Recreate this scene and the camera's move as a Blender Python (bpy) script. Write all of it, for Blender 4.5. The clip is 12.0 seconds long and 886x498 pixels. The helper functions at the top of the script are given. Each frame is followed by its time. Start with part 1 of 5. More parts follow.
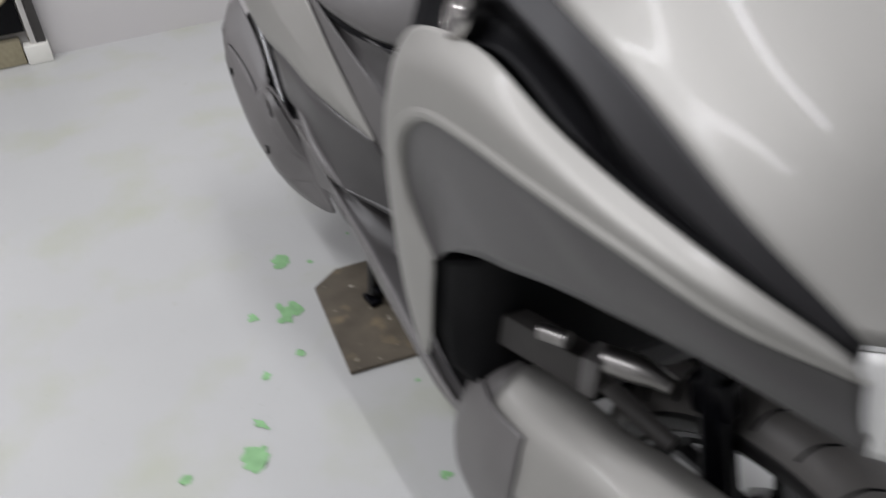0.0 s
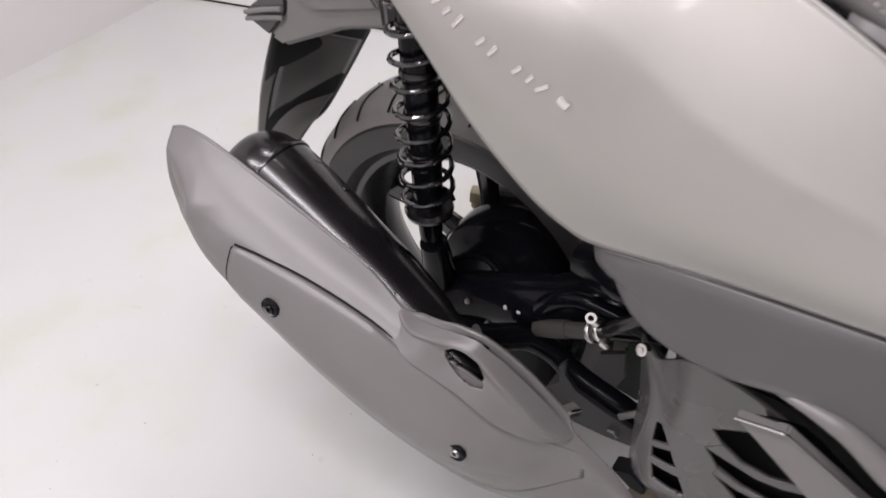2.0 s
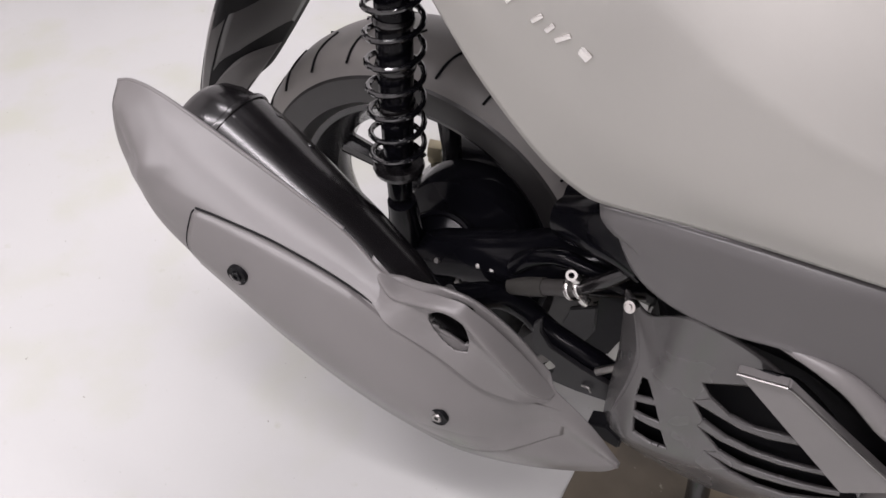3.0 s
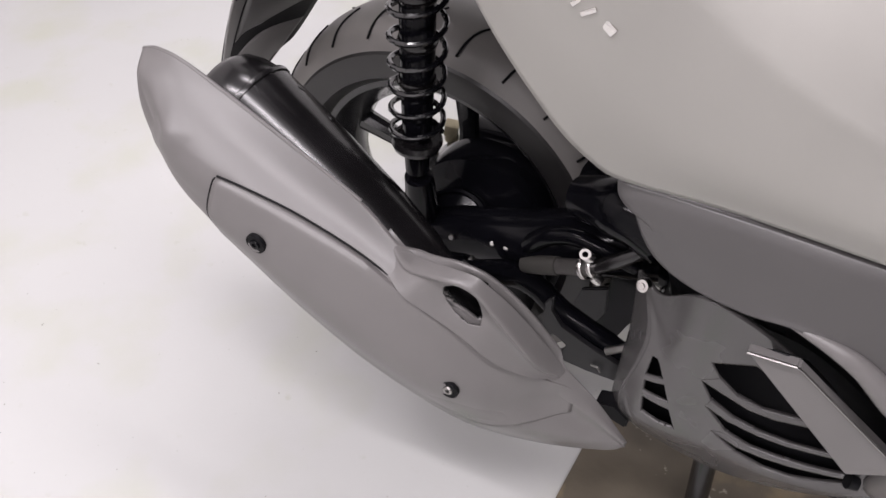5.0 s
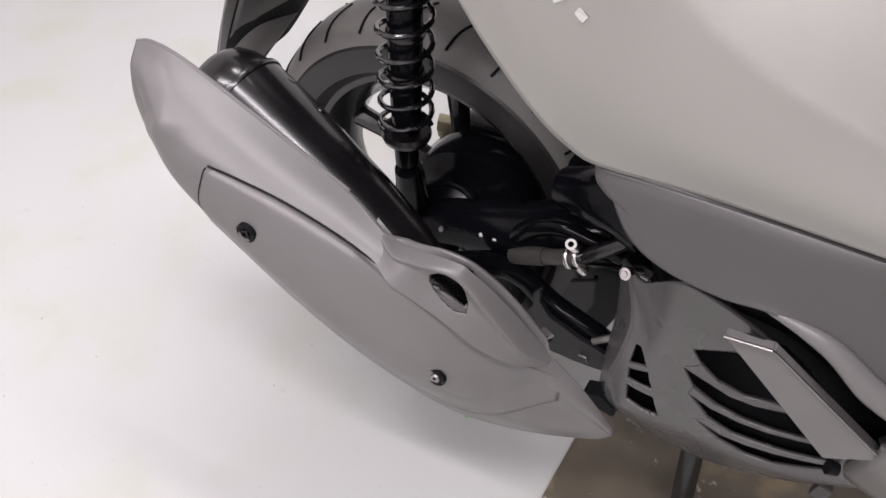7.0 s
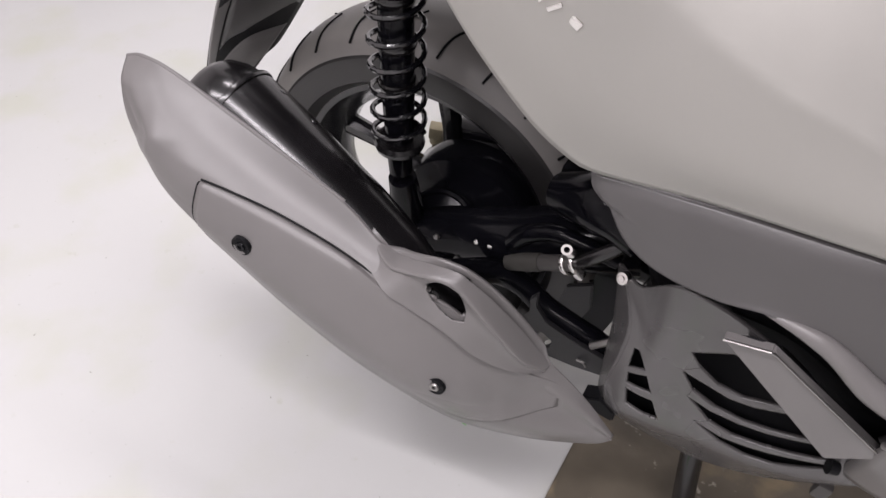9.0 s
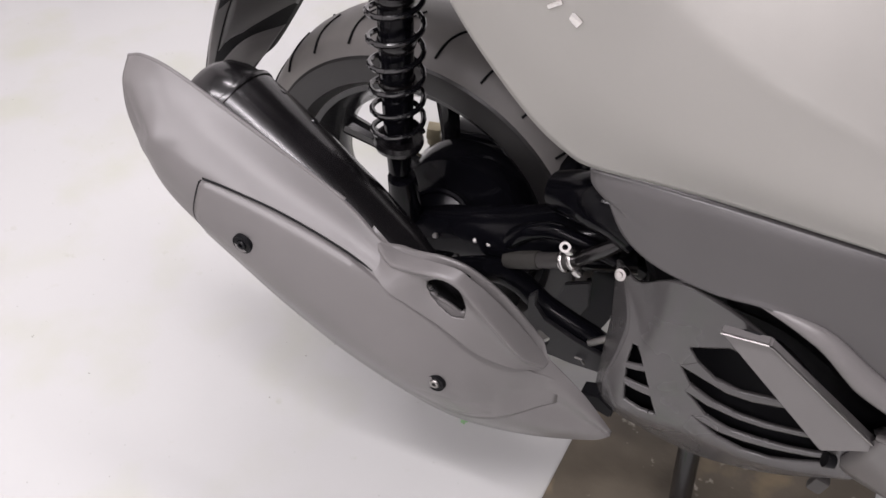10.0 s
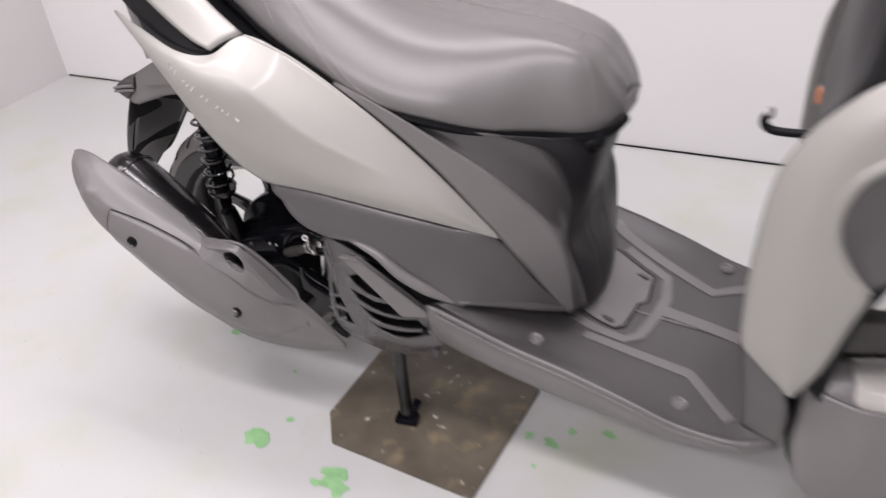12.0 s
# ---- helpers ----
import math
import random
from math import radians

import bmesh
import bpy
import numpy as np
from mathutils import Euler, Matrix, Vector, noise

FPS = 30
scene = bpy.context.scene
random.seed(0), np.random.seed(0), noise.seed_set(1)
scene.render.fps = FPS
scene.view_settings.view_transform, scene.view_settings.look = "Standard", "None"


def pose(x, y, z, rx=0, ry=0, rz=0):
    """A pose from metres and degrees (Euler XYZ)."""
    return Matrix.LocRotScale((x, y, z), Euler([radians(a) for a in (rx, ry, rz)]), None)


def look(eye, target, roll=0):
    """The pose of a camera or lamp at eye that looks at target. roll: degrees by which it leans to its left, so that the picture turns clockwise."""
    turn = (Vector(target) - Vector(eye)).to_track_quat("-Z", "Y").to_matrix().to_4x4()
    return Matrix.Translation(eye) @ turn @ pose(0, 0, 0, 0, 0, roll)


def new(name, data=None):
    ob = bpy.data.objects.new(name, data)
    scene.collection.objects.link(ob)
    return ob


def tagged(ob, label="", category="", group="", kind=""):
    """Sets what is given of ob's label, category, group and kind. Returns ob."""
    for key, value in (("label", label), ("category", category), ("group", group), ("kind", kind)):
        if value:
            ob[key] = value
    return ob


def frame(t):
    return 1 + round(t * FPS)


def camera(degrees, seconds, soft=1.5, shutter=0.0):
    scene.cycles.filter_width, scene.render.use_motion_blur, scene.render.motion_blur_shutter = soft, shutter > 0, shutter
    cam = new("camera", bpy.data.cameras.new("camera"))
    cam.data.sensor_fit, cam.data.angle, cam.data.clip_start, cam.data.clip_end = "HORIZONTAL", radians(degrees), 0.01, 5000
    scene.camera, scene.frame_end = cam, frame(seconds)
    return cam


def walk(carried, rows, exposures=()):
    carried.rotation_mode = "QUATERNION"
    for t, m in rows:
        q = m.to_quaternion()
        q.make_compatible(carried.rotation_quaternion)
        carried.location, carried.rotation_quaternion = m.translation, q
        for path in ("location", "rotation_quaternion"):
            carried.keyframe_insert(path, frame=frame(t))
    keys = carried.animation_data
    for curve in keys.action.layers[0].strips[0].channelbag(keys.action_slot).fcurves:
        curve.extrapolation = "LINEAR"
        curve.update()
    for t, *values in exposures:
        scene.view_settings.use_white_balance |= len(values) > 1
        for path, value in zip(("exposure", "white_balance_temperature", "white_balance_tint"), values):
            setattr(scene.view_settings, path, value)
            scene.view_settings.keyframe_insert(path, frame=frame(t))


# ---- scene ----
from mathutils.bvhtree import BVHTree

cam = camera(59.6, 12.0, 1.5, 0.4)
PATH = [
    (0, (1.326, -0.463, 1.102), (-0.202, 0.101, -0.058), -4.0),
    (0.3, (1.179, -0.66, 1.128), (-0.351, -0.022, 0.009), -5.1),
    (0.5, (1.042, -0.735, 1.134), (-0.467, -0.008, 0.042), -5.2),
    (0.7, (0.892, -0.754, 1.124), (-0.566, 0.084, 0.042), -4.3),
    (1, (0.653, -0.736, 1.084), (-0.782, 0.164, 0.021), -4.5),
    (1.2, (0.506, -0.725, 1.062), (-0.9, 0.216, -0.007), -4.7),
    (1.5, (0.309, -0.679, 1.006), (-1.01, 0.318, -0.119), -7.0),
    (1.7, (0.177, -0.648, 0.949), (-0.985, 0.477, -0.227), -6.5),
    (2, (0.036, -0.625, 0.917), (-0.923, 0.597, -0.342), -6.0),
    (2.2, (-0.004, -0.628, 0.905), (-0.869, 0.616, -0.402), -4.8),
    (2.5, (-0.027, -0.628, 0.906), (-0.805, 0.635, -0.436), -3.3),
    (3, (-0.027, -0.632, 0.907), (-0.763, 0.63, -0.459), -2.2),
    (5, (-0.026, -0.647, 0.905), (-0.77, 0.583, -0.485), -1.1),
    (5.5, (-0.018, -0.65, 0.907), (-0.774, 0.58, -0.478), -1.0),
    (6, (-0.012, -0.651, 0.914), (-0.765, 0.574, -0.476), -0.9),
    (6.5, (-0.005, -0.65, 0.905), (-0.763, 0.576, -0.482), -1.0),
    (7, (-0.003, -0.653, 0.903), (-0.762, 0.575, -0.48), -1.4),
    (9, (-0.009, -0.653, 0.905), (-0.751, 0.595, -0.47), -2.0),
    (9.5, (-0.007, -0.654, 0.908), (-0.732, 0.596, -0.475), -1.8),
    (10, (-0.009, -0.663, 0.905), (-0.742, 0.599, -0.463), -1.8),
    (10.5, (-0.003, -0.668, 0.908), (-0.759, 0.606, -0.435), -2.2),
    (11, (0.045, -0.701, 0.936), (-0.745, 0.607, -0.354), -2.8),
    (11.2, (0.120, -0.7315, 0.9655), (-0.6955, 0.595, -0.2895), -3.15),
    (11.5, (0.272, -0.795, 1.039), (-0.549, 0.561, -0.182), -3.3),
    (11.7, (0.401, -0.859, 1.1), (-0.439, 0.511, -0.091), -4.0),
    (12, (0.617, -1.028, 1.168), (-0.198, 0.392, 0.02), -4.5),
]
EXPOSURES = [(0.0, -0.58, 6380, 13), (0.3, -0.36, 6380, 13), (0.5, -0.22, 6380, 13), (1.0, -0.05, 6380, 13), (1.5, 0.02, 6620, 19), (2.2, 0.16, 6640, 20), (11.5, 0.19, 6640, 20), (12.0, 0.11, 6640, 20)]
walk(cam, [(t, look(eye, target, roll)) for t, eye, target, roll in PATH], EXPOSURES)

# ---- world and lights ----
world = bpy.data.worlds.new("world")
scene.world = world
world.use_nodes = True
world.node_tree.nodes["Background"].inputs[0].default_value = (0.9, 0.95, 1.0, 1)
world.node_tree.nodes["Background"].inputs[1].default_value = 0.05

ROOM = pose(-2.265, 0.952, 0, 0, 0, 4.5)   # far corner of the room; x runs along the long wall, -y out of it
ROOM_L, ROOM_D, ROOM_H = 9.0, 5.4, 3.7


def ceiling_lamp(x, y, length, width, watts):
    """A tube light hung below the ceiling; it shines down and, less, up at the ceiling."""
    for share, tip in ((0.82, 0), (0.18, 180)):
        data = bpy.data.lights.new("tube_light", "AREA")
        data.shape, data.size, data.size_y, data.energy = "RECTANGLE", length, width, watts * share
        data.color = (0.98, 0.985, 1.0)
        ob = new("tube_light", data)
        ob.matrix_world = ROOM @ pose(x, y, ROOM_H - (0.30 if tip == 0 else 0.29), tip, 0, 0)


ceiling_lamp(2.45, -0.75, 2.4, 0.08, 62)
ceiling_lamp(2.20, -2.40, 3.4, 0.16, 100)
ceiling_lamp(2.20, -4.10, 3.4, 0.16, 124)


# ---- materials ----
def material(name, base, rough=0.5, metal=0.0, grain=0.0, grain_size=900.0, mottle=0.06, mottle_size=9.0, coat=0.0, spec=0.5, spread=False):
    """A principled surface with two scales of variation and a fine relief."""
    m = bpy.data.materials.new(name)
    m.use_nodes = True
    nt = m.node_tree
    b = nt.nodes["Principled BSDF"]
    geo = nt.nodes.new("ShaderNodeNewGeometry")
    big = nt.nodes.new("ShaderNodeTexNoise")
    big.inputs["Scale"].default_value, big.inputs["Detail"].default_value = mottle_size, 2.5
    nt.links.new(geo.outputs["Position"], big.inputs["Vector"])
    ramp = nt.nodes.new("ShaderNodeMapRange")
    ramp.inputs["From Min"].default_value, ramp.inputs["From Max"].default_value = 0.2, 0.8
    ramp.inputs["To Min"].default_value, ramp.inputs["To Max"].default_value = 1 - mottle, 1 + mottle
    nt.links.new(big.outputs["Fac"], ramp.inputs["Value"])
    mul = nt.nodes.new("ShaderNodeMix")
    mul.data_type, mul.blend_type = "RGBA", "MULTIPLY"
    mul.inputs["Factor"].default_value = 1.0
    mul.inputs["A"].default_value = (*base, 1)
    nt.links.new(ramp.outputs["Result"], mul.inputs["B"])
    nt.links.new(mul.outputs["Result"], b.inputs["Base Color"])
    fine = nt.nodes.new("ShaderNodeTexNoise")
    fine.inputs["Scale"].default_value, fine.inputs["Detail"].default_value = grain_size, 2
    nt.links.new(geo.outputs["Position"], fine.inputs["Vector"])
    rr = nt.nodes.new("ShaderNodeMapRange")
    rr.inputs["To Min"].default_value, rr.inputs["To Max"].default_value = max(0.02, rough - 0.025), min(1, rough + 0.025)
    nt.links.new(big.outputs["Fac"], rr.inputs["Value"])
    if spread:
        nt.links.new(rr.outputs["Result"], b.inputs["Roughness"])
    else:
        b.inputs["Roughness"].default_value = rough
    if grain:
        bump = nt.nodes.new("ShaderNodeBump")
        bump.inputs["Strength"].default_value, bump.inputs["Distance"].default_value = grain, 0.0006
        nt.links.new(fine.outputs["Fac"], bump.inputs["Height"])
        nt.links.new(bump.outputs["Normal"], b.inputs["Normal"])
    b.inputs["Metallic"].default_value = metal
    b.inputs["Specular IOR Level"].default_value = spec
    b.inputs["Coat Weight"].default_value = coat
    b.inputs["Coat Roughness"].default_value = 0.10
    return m


def spotted(m, colour, size, low, high, detail=6.0, strength=1.0):
    """Lays irregular stains of another colour over a material."""
    nt = m.node_tree
    b = nt.nodes["Principled BSDF"]
    old = b.inputs["Base Color"].links[0].from_socket
    geo = nt.nodes.new("ShaderNodeNewGeometry")
    n = nt.nodes.new("ShaderNodeTexNoise")
    n.inputs["Scale"].default_value, n.inputs["Detail"].default_value = size, detail
    nt.links.new(geo.outputs["Position"], n.inputs["Vector"])
    r = nt.nodes.new("ShaderNodeMapRange")
    r.inputs["From Min"].default_value, r.inputs["From Max"].default_value = low, high
    r.inputs["To Max"].default_value = strength
    nt.links.new(n.outputs["Fac"], r.inputs["Value"])
    mix = nt.nodes.new("ShaderNodeMix")
    mix.data_type = "RGBA"
    nt.links.new(r.outputs["Result"], mix.inputs["Factor"])
    nt.links.new(old, mix.inputs["A"])
    mix.inputs["B"].default_value = (*colour, 1)
    nt.links.new(mix.outputs["Result"], b.inputs["Base Color"])
    return m


M_SILVER = material("champagne_paint", (0.332, 0.325, 0.305), 0.55, 0.55, 0.03, 1600, 0.02, 6, coat=0.17)
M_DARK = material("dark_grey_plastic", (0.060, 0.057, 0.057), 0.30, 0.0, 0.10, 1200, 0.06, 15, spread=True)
M_SATIN = material("satin_grey_plastic", (0.126, 0.120, 0.118), 0.34, 0.0, 0.10, 1200, 0.06, 15, spread=True)
M_BOX = material("black_satin_plastic", (0.013, 0.0125, 0.014), 0.44, 0.0, 0.14, 900, 0.05, 8, spec=0.35)
M_COWL = material("worn_grey_plastic", (0.066, 0.063, 0.063), 0.27, 0.0, 0.12, 1100, 0.10, 16, spread=True)
M_COIL = material("black_spring_paint", (0.004, 0.004, 0.005), 0.10, 0.0, 0.05, 500, 0.2, 25, coat=0.5, spec=0.8)
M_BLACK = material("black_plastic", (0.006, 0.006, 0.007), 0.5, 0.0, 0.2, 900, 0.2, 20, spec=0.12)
M_ENGINE = material("black_engine_paint", (0.0035, 0.0035, 0.0048), 0.13, 0.0, 0.10, 500, 0.3, 18, spec=0.12)
M_MUFFLER = material("black_heat_paint", (0.006, 0.0055, 0.006), 0.21, 0.0, 0.05, 500, 0.3, 25, spec=0.6)
M_RUBBER = material("tyre_rubber", (0.160, 0.152, 0.144), 0.45, 0.0, 0.25, 800, 0.12, 25)
M_SIDEWALL = material("black_sidewall_rubber", (0.017, 0.016, 0.016), 0.40, 0.0, 0.15, 700, 0.15, 25)
M_RIM = material("black_rim_paint", (0.008, 0.008, 0.009), 0.20, 0.0, 0.05, 600, 0.2, 20, coat=0.4)
M_HOSE = material("grey_hose_rubber", (0.05, 0.047, 0.045), 0.5, 0.0, 0.2, 900, 0.1, 30, spec=0.3)
M_VINYL = material("seat_vinyl", (0.113, 0.108, 0.106), 0.31, 0.0, 0.18, 1100, 0.04, 10)
M_STITCH = material("grey_stitching", (0.25, 0.24, 0.235), 0.7)
M_CHROME = material("bright_zinc", (0.72, 0.70, 0.68), 0.22, 1.0, 0.05, 900, 0.06, 60)
M_STEEL = material("dull_steel", (0.30, 0.29, 0.28), 0.38, 1.0, 0.2, 500, 0.15, 40)
M_BRASS = material("dull_brass", (0.36, 0.32, 0.22), 0.45, 0.6, 0.2, 500, 0.15, 60)
M_FLOOR = material("white_floor_paint", (0.446, 0.450, 0.442), 0.36, 0.0, 0.12, 240, 0.04, 2.2, spread=True)
spotted(M_FLOOR, (0.400, 0.414, 0.330), 4.0, 0.50, 0.74, strength=0.8)
spotted(M_FLOOR, (0.36, 0.36, 0.30), 26.0, 0.68, 0.78, detail=5.0, strength=0.55)
spotted(M_FLOOR, (0.20, 0.20, 0.17), 120.0, 0.74, 0.78, detail=2.0, strength=0.8)
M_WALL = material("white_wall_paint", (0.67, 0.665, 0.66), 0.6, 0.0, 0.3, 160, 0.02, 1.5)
# same white paint darkened, so the end wall looks less lit
M_WALL_SHADED = material("shaded_white_wall_paint", (0.560, 0.543, 0.538), 0.6, 0.0, 0.3, 160, 0.02, 1.5)
M_CEIL = material("grey_ceiling_paint", (0.45, 0.45, 0.45), 0.7, 0.0, 0.2, 160, 0.02, 1.5)
M_GREEN = material("green_undercoat", (0.22, 0.42, 0.20), 0.5, 0.0, 0.3, 300, 0.25, 40)
M_PLATE = material("worn_steel_plate", (0.102, 0.086, 0.064), 0.5, 0.1, 0.9, 90, 0.35, 14)
spotted(M_PLATE, (0.26, 0.20, 0.12), 16.0, 0.58, 0.72, strength=0.6)
spotted(M_PLATE, (0.5, 0.47, 0.40), 46.0, 0.66, 0.72, detail=4.0, strength=0.6)
M_BOARD = material("grained_board_plastic", (0.053, 0.050, 0.050), 0.40, 0.0, 0.4, 800, 0.05, 14)
M_FAR = material("pale_room_paint", (0.62, 0.615, 0.61), 0.7, 0.0, 0.2, 160, 0.04, 1.5)
M_DIM = material("light_blocking_black", (0.10, 0.10, 0.105), 0.7, 0.0, 0.2, 160, 0.04, 1.5)
M_OLIVE = material("olive_cloth", (0.034, 0.032, 0.028), 0.7, 0.0, 0.5, 900, 0.15, 60)
M_ORANGE = material("orange_lens", (0.75, 0.22, 0.05), 0.2, 0.0, coat=0.5)
M_CLEAR = material("pale_lens", (0.80, 0.80, 0.78), 0.12, 0.0, coat=0.8)
M_WHITEBOX = material("white_plastic", (0.72, 0.71, 0.66), 0.45)


# ---- building helpers ----
def catmull(points, n):
    """n points evenly along a smooth curve through the given ones."""
    p = np.array(points, float)
    if len(p) == 2:
        return p[0] + (p[1] - p[0]) * np.linspace(0, 1, n)[:, None]
    q = np.vstack([2 * p[0] - p[1], p, 2 * p[-1] - p[-2]])
    out = []
    for i in range(1, len(q) - 2):
        t = np.linspace(0, 1, 24, endpoint=False)[:, None]
        a, b, c, d = q[i - 1], q[i], q[i + 1], q[i + 2]
        out.append(0.5 * (2 * b + (c - a) * t + (2 * a - 5 * b + 4 * c - d) * t * t + (3 * b - a - 3 * c + d) * t ** 3))
    out = np.vstack(out + [p[-1:]])
    s = np.r_[0, np.cumsum(np.linalg.norm(np.diff(out, axis=0), axis=1))]
    w = np.linspace(0, s[-1], n)
    return np.stack([np.interp(w, s, out[:, k]) for k in range(3)], 1)


def surface(rails, nu=40, nv=16, keep=None, close_v=False):
    """A smooth sheet through rails; keep(place) leaves openings where it is false."""
    lines = [catmull(r, nu) for r in rails]
    if close_v:
        lines = lines + [lines[0]]
    grid = np.stack([catmull([l[i] for l in lines], nv) for i in range(nu)])
    bm = bmesh.new()
    vs = [[bm.verts.new(grid[i, j]) for j in range(nv)] for i in range(nu)]
    for i in range(nu - 1):
        for j in range(nv - 1):
            if keep is None or keep(grid[i:i + 2, j:j + 2].mean((0, 1))):
                bm.faces.new((vs[i][j], vs[i + 1][j], vs[i + 1][j + 1], vs[i][j + 1]))
    bmesh.ops.remove_doubles(bm, verts=bm.verts, dist=1e-5)
    bmesh.ops.delete(bm, geom=[v for v in bm.verts if not v.link_faces], context="VERTS")
    return bm


def inside(shape, x, z):
    """Whether x, z lies within a closed outline."""
    got = False
    if not min(q[1] for q in shape) <= z <= max(q[1] for q in shape) or not min(q[0] for q in shape) <= x <= max(q[0] for q in shape):
        return False
    for (ax, az), (bx, bz) in zip(shape, shape[1:] + shape[:1]):
        if (az > z) != (bz > z) and x < ax + (z - az) * (bx - ax) / (bz - az):
            got = not got
    return got


def off_line(line, x, z):
    """Height of a place above a bent line that runs along x, measured square to it."""
    xs, zs = [q[0] for q in line], [q[1] for q in line]
    a, b = float(np.interp(x - 0.004, xs, zs)), float(np.interp(x + 0.004, xs, zs))
    slope = (b - a) / 0.008
    return (z - (a + b) / 2) / math.sqrt(1 + slope * slope)


def ease(v, a, b):
    """0 below a, 1 above b, smooth between."""
    f = max(0.0, min(1.0, (v - a) / (b - a)))
    return f * f * (3 - 2 * f)


def trim_to(bm, shapes, reach):
    """Draws ragged rims onto the outlines of their openings."""
    for v in bm.verts:
        if v.is_boundary:
            best = None
            for shape in shapes:
                for a, b in zip(shape, shape[1:] + shape[:1]):
                    d = Vector((b[0] - a[0], b[1] - a[1]))
                    f = max(0, min(1, ((v.co.x - a[0]) * d.x + (v.co.z - a[1]) * d.y) / d.length_squared))
                    q = Vector(a) + d * f
                    gap = (Vector((v.co.x, v.co.z)) - q).length
                    if best is None or gap < best[0]:
                        best = (gap, q)
            if best[0] < reach:
                v.co.x, v.co.z = best[1]
    return bm


def skin(bm):
    """A finder that gives the outer (right-hand) face of a sheet at a place x, z."""
    tree = BVHTree.FromBMesh(bm)

    def find(x, z):
        hit = tree.ray_cast(Vector((x, -1, z)), Vector((0, 1, 0)))
        return hit[0] if hit[0] is not None else Vector((x, -0.25, z))
    return find


def tube(points, radius, n=40, sides=14, caps=True, smooth=True):
    """A swept round bar; radius is one number or one for each given point."""
    line = catmull(points, n) if smooth else np.array(points, float)
    n = len(line)
    if isinstance(radius, (int, float)):
        rad = np.full(n, float(radius))
    else:
        rad = np.interp(np.linspace(0, 1, n), np.linspace(0, 1, len(radius)), radius)
    bm = bmesh.new()
    rings, side = [], None
    for i in range(n):
        d = Vector(line[min(i + 1, n - 1)] - line[max(i - 1, 0)]).normalized()
        if side is None:
            side = d.orthogonal().normalized()
        side = (side - d * side.dot(d)).normalized()
        up = d.cross(side)
        rings.append([bm.verts.new(Vector(line[i]) + float(rad[i]) * (math.cos(a) * side + math.sin(a) * up)) for a in np.linspace(0, 2 * math.pi, sides, endpoint=False)])
    for a, b in zip(rings, rings[1:]):
        for k in range(sides):
            bm.faces.new((a[k], a[(k + 1) % sides], b[(k + 1) % sides], b[k]))
    if caps:
        bm.faces.new(rings[0][::-1])
        bm.faces.new(rings[-1])
    return bm


def lathe(profile, m=None, sides=48, closed=False):
    """A body turned about its own z axis from (radius, height) pairs."""
    bm = bmesh.new()
    rings = []
    for r, z in profile:
        rings.append([bm.verts.new((r * math.cos(a), r * math.sin(a), z)) for a in np.linspace(0, 2 * math.pi, sides, endpoint=False)])
    pairs = list(zip(rings, rings[1:])) + ([(rings[-1], rings[0])] if closed else [])
    for a, b in pairs:
        for k in range(sides):
            bm.faces.new((a[k], a[(k + 1) % sides], b[(k + 1) % sides], b[k]))
    bmesh.ops.remove_doubles(bm, verts=bm.verts, dist=1e-6)
    if m is not None:
        bmesh.ops.transform(bm, matrix=m, verts=bm.verts)
    return bm


def block(size, m, bevel=0.003, segments=2):
    bm = bmesh.new()
    bmesh.ops.create_cube(bm, size=1)
    bmesh.ops.scale(bm, vec=size, verts=bm.verts)
    if bevel:
        bmesh.ops.bevel(bm, geom=bm.edges[:], offset=bevel, segments=segments, affect="EDGES", profile=0.6)
    bmesh.ops.transform(bm, matrix=m, verts=bm.verts)
    return bm


def slab(outline, depth, bevel=0.0):
    """A flat plate: the outline in space, pushed along the vector depth."""
    bm = bmesh.new()
    f = bm.faces.new([bm.verts.new(p) for p in outline])
    got = bmesh.ops.extrude_face_region(bm, geom=[f])
    bmesh.ops.translate(bm, vec=depth, verts=[v for v in got["geom"] if isinstance(v, bmesh.types.BMVert)])
    bmesh.ops.recalc_face_normals(bm, faces=bm.faces[:])
    if bevel:
        bmesh.ops.bevel(bm, geom=bm.edges[:], offset=bevel, segments=2, affect="EDGES")
    return bm


def join(*parts):
    """Several bmeshes as one."""
    bm = parts[0]
    for other in parts[1:]:
        me = bpy.data.meshes.new("tmp")
        other.to_mesh(me)
        other.free()
        bm.from_mesh(me)
        bpy.data.meshes.remove(me)
    return bm


def mirrored(bm):
    """A copy of a bmesh on the other side of the machine's middle plane."""
    c = bm.copy()
    for v in c.verts:
        v.co.y = 2 * CY - v.co.y
    bmesh.ops.reverse_faces(c, faces=c.faces[:])
    return c


def part(name, bm, mat, parent=None, label="", thick=0.0, smooth=True, flat_angle=35):
    """Links a bmesh as one mesh object under a thing or a part."""
    bmesh.ops.recalc_face_normals(bm, faces=bm.faces[:])
    for e in bm.edges:
        if len(e.link_faces) == 2 and e.calc_face_angle(0) > radians(flat_angle):
            e.smooth = False
    me = bpy.data.meshes.new(name)
    bm.to_mesh(me)
    bm.free()
    for p in me.polygons:
        p.use_smooth = smooth
    me.materials.append(mat)
    ob = new(name, me)
    if parent:
        ob.parent = parent
    if label:
        ob["label"] = label
    if thick:
        s = ob.modifiers.new("shell", "SOLIDIFY")
        s.thickness, s.offset = thick, 0.0
    return ob


CY = 0.03            # the machine's middle plane
AX_Y = pose(0, 0, 0, 90, 0, 0)   # turns a lathe's axis along y


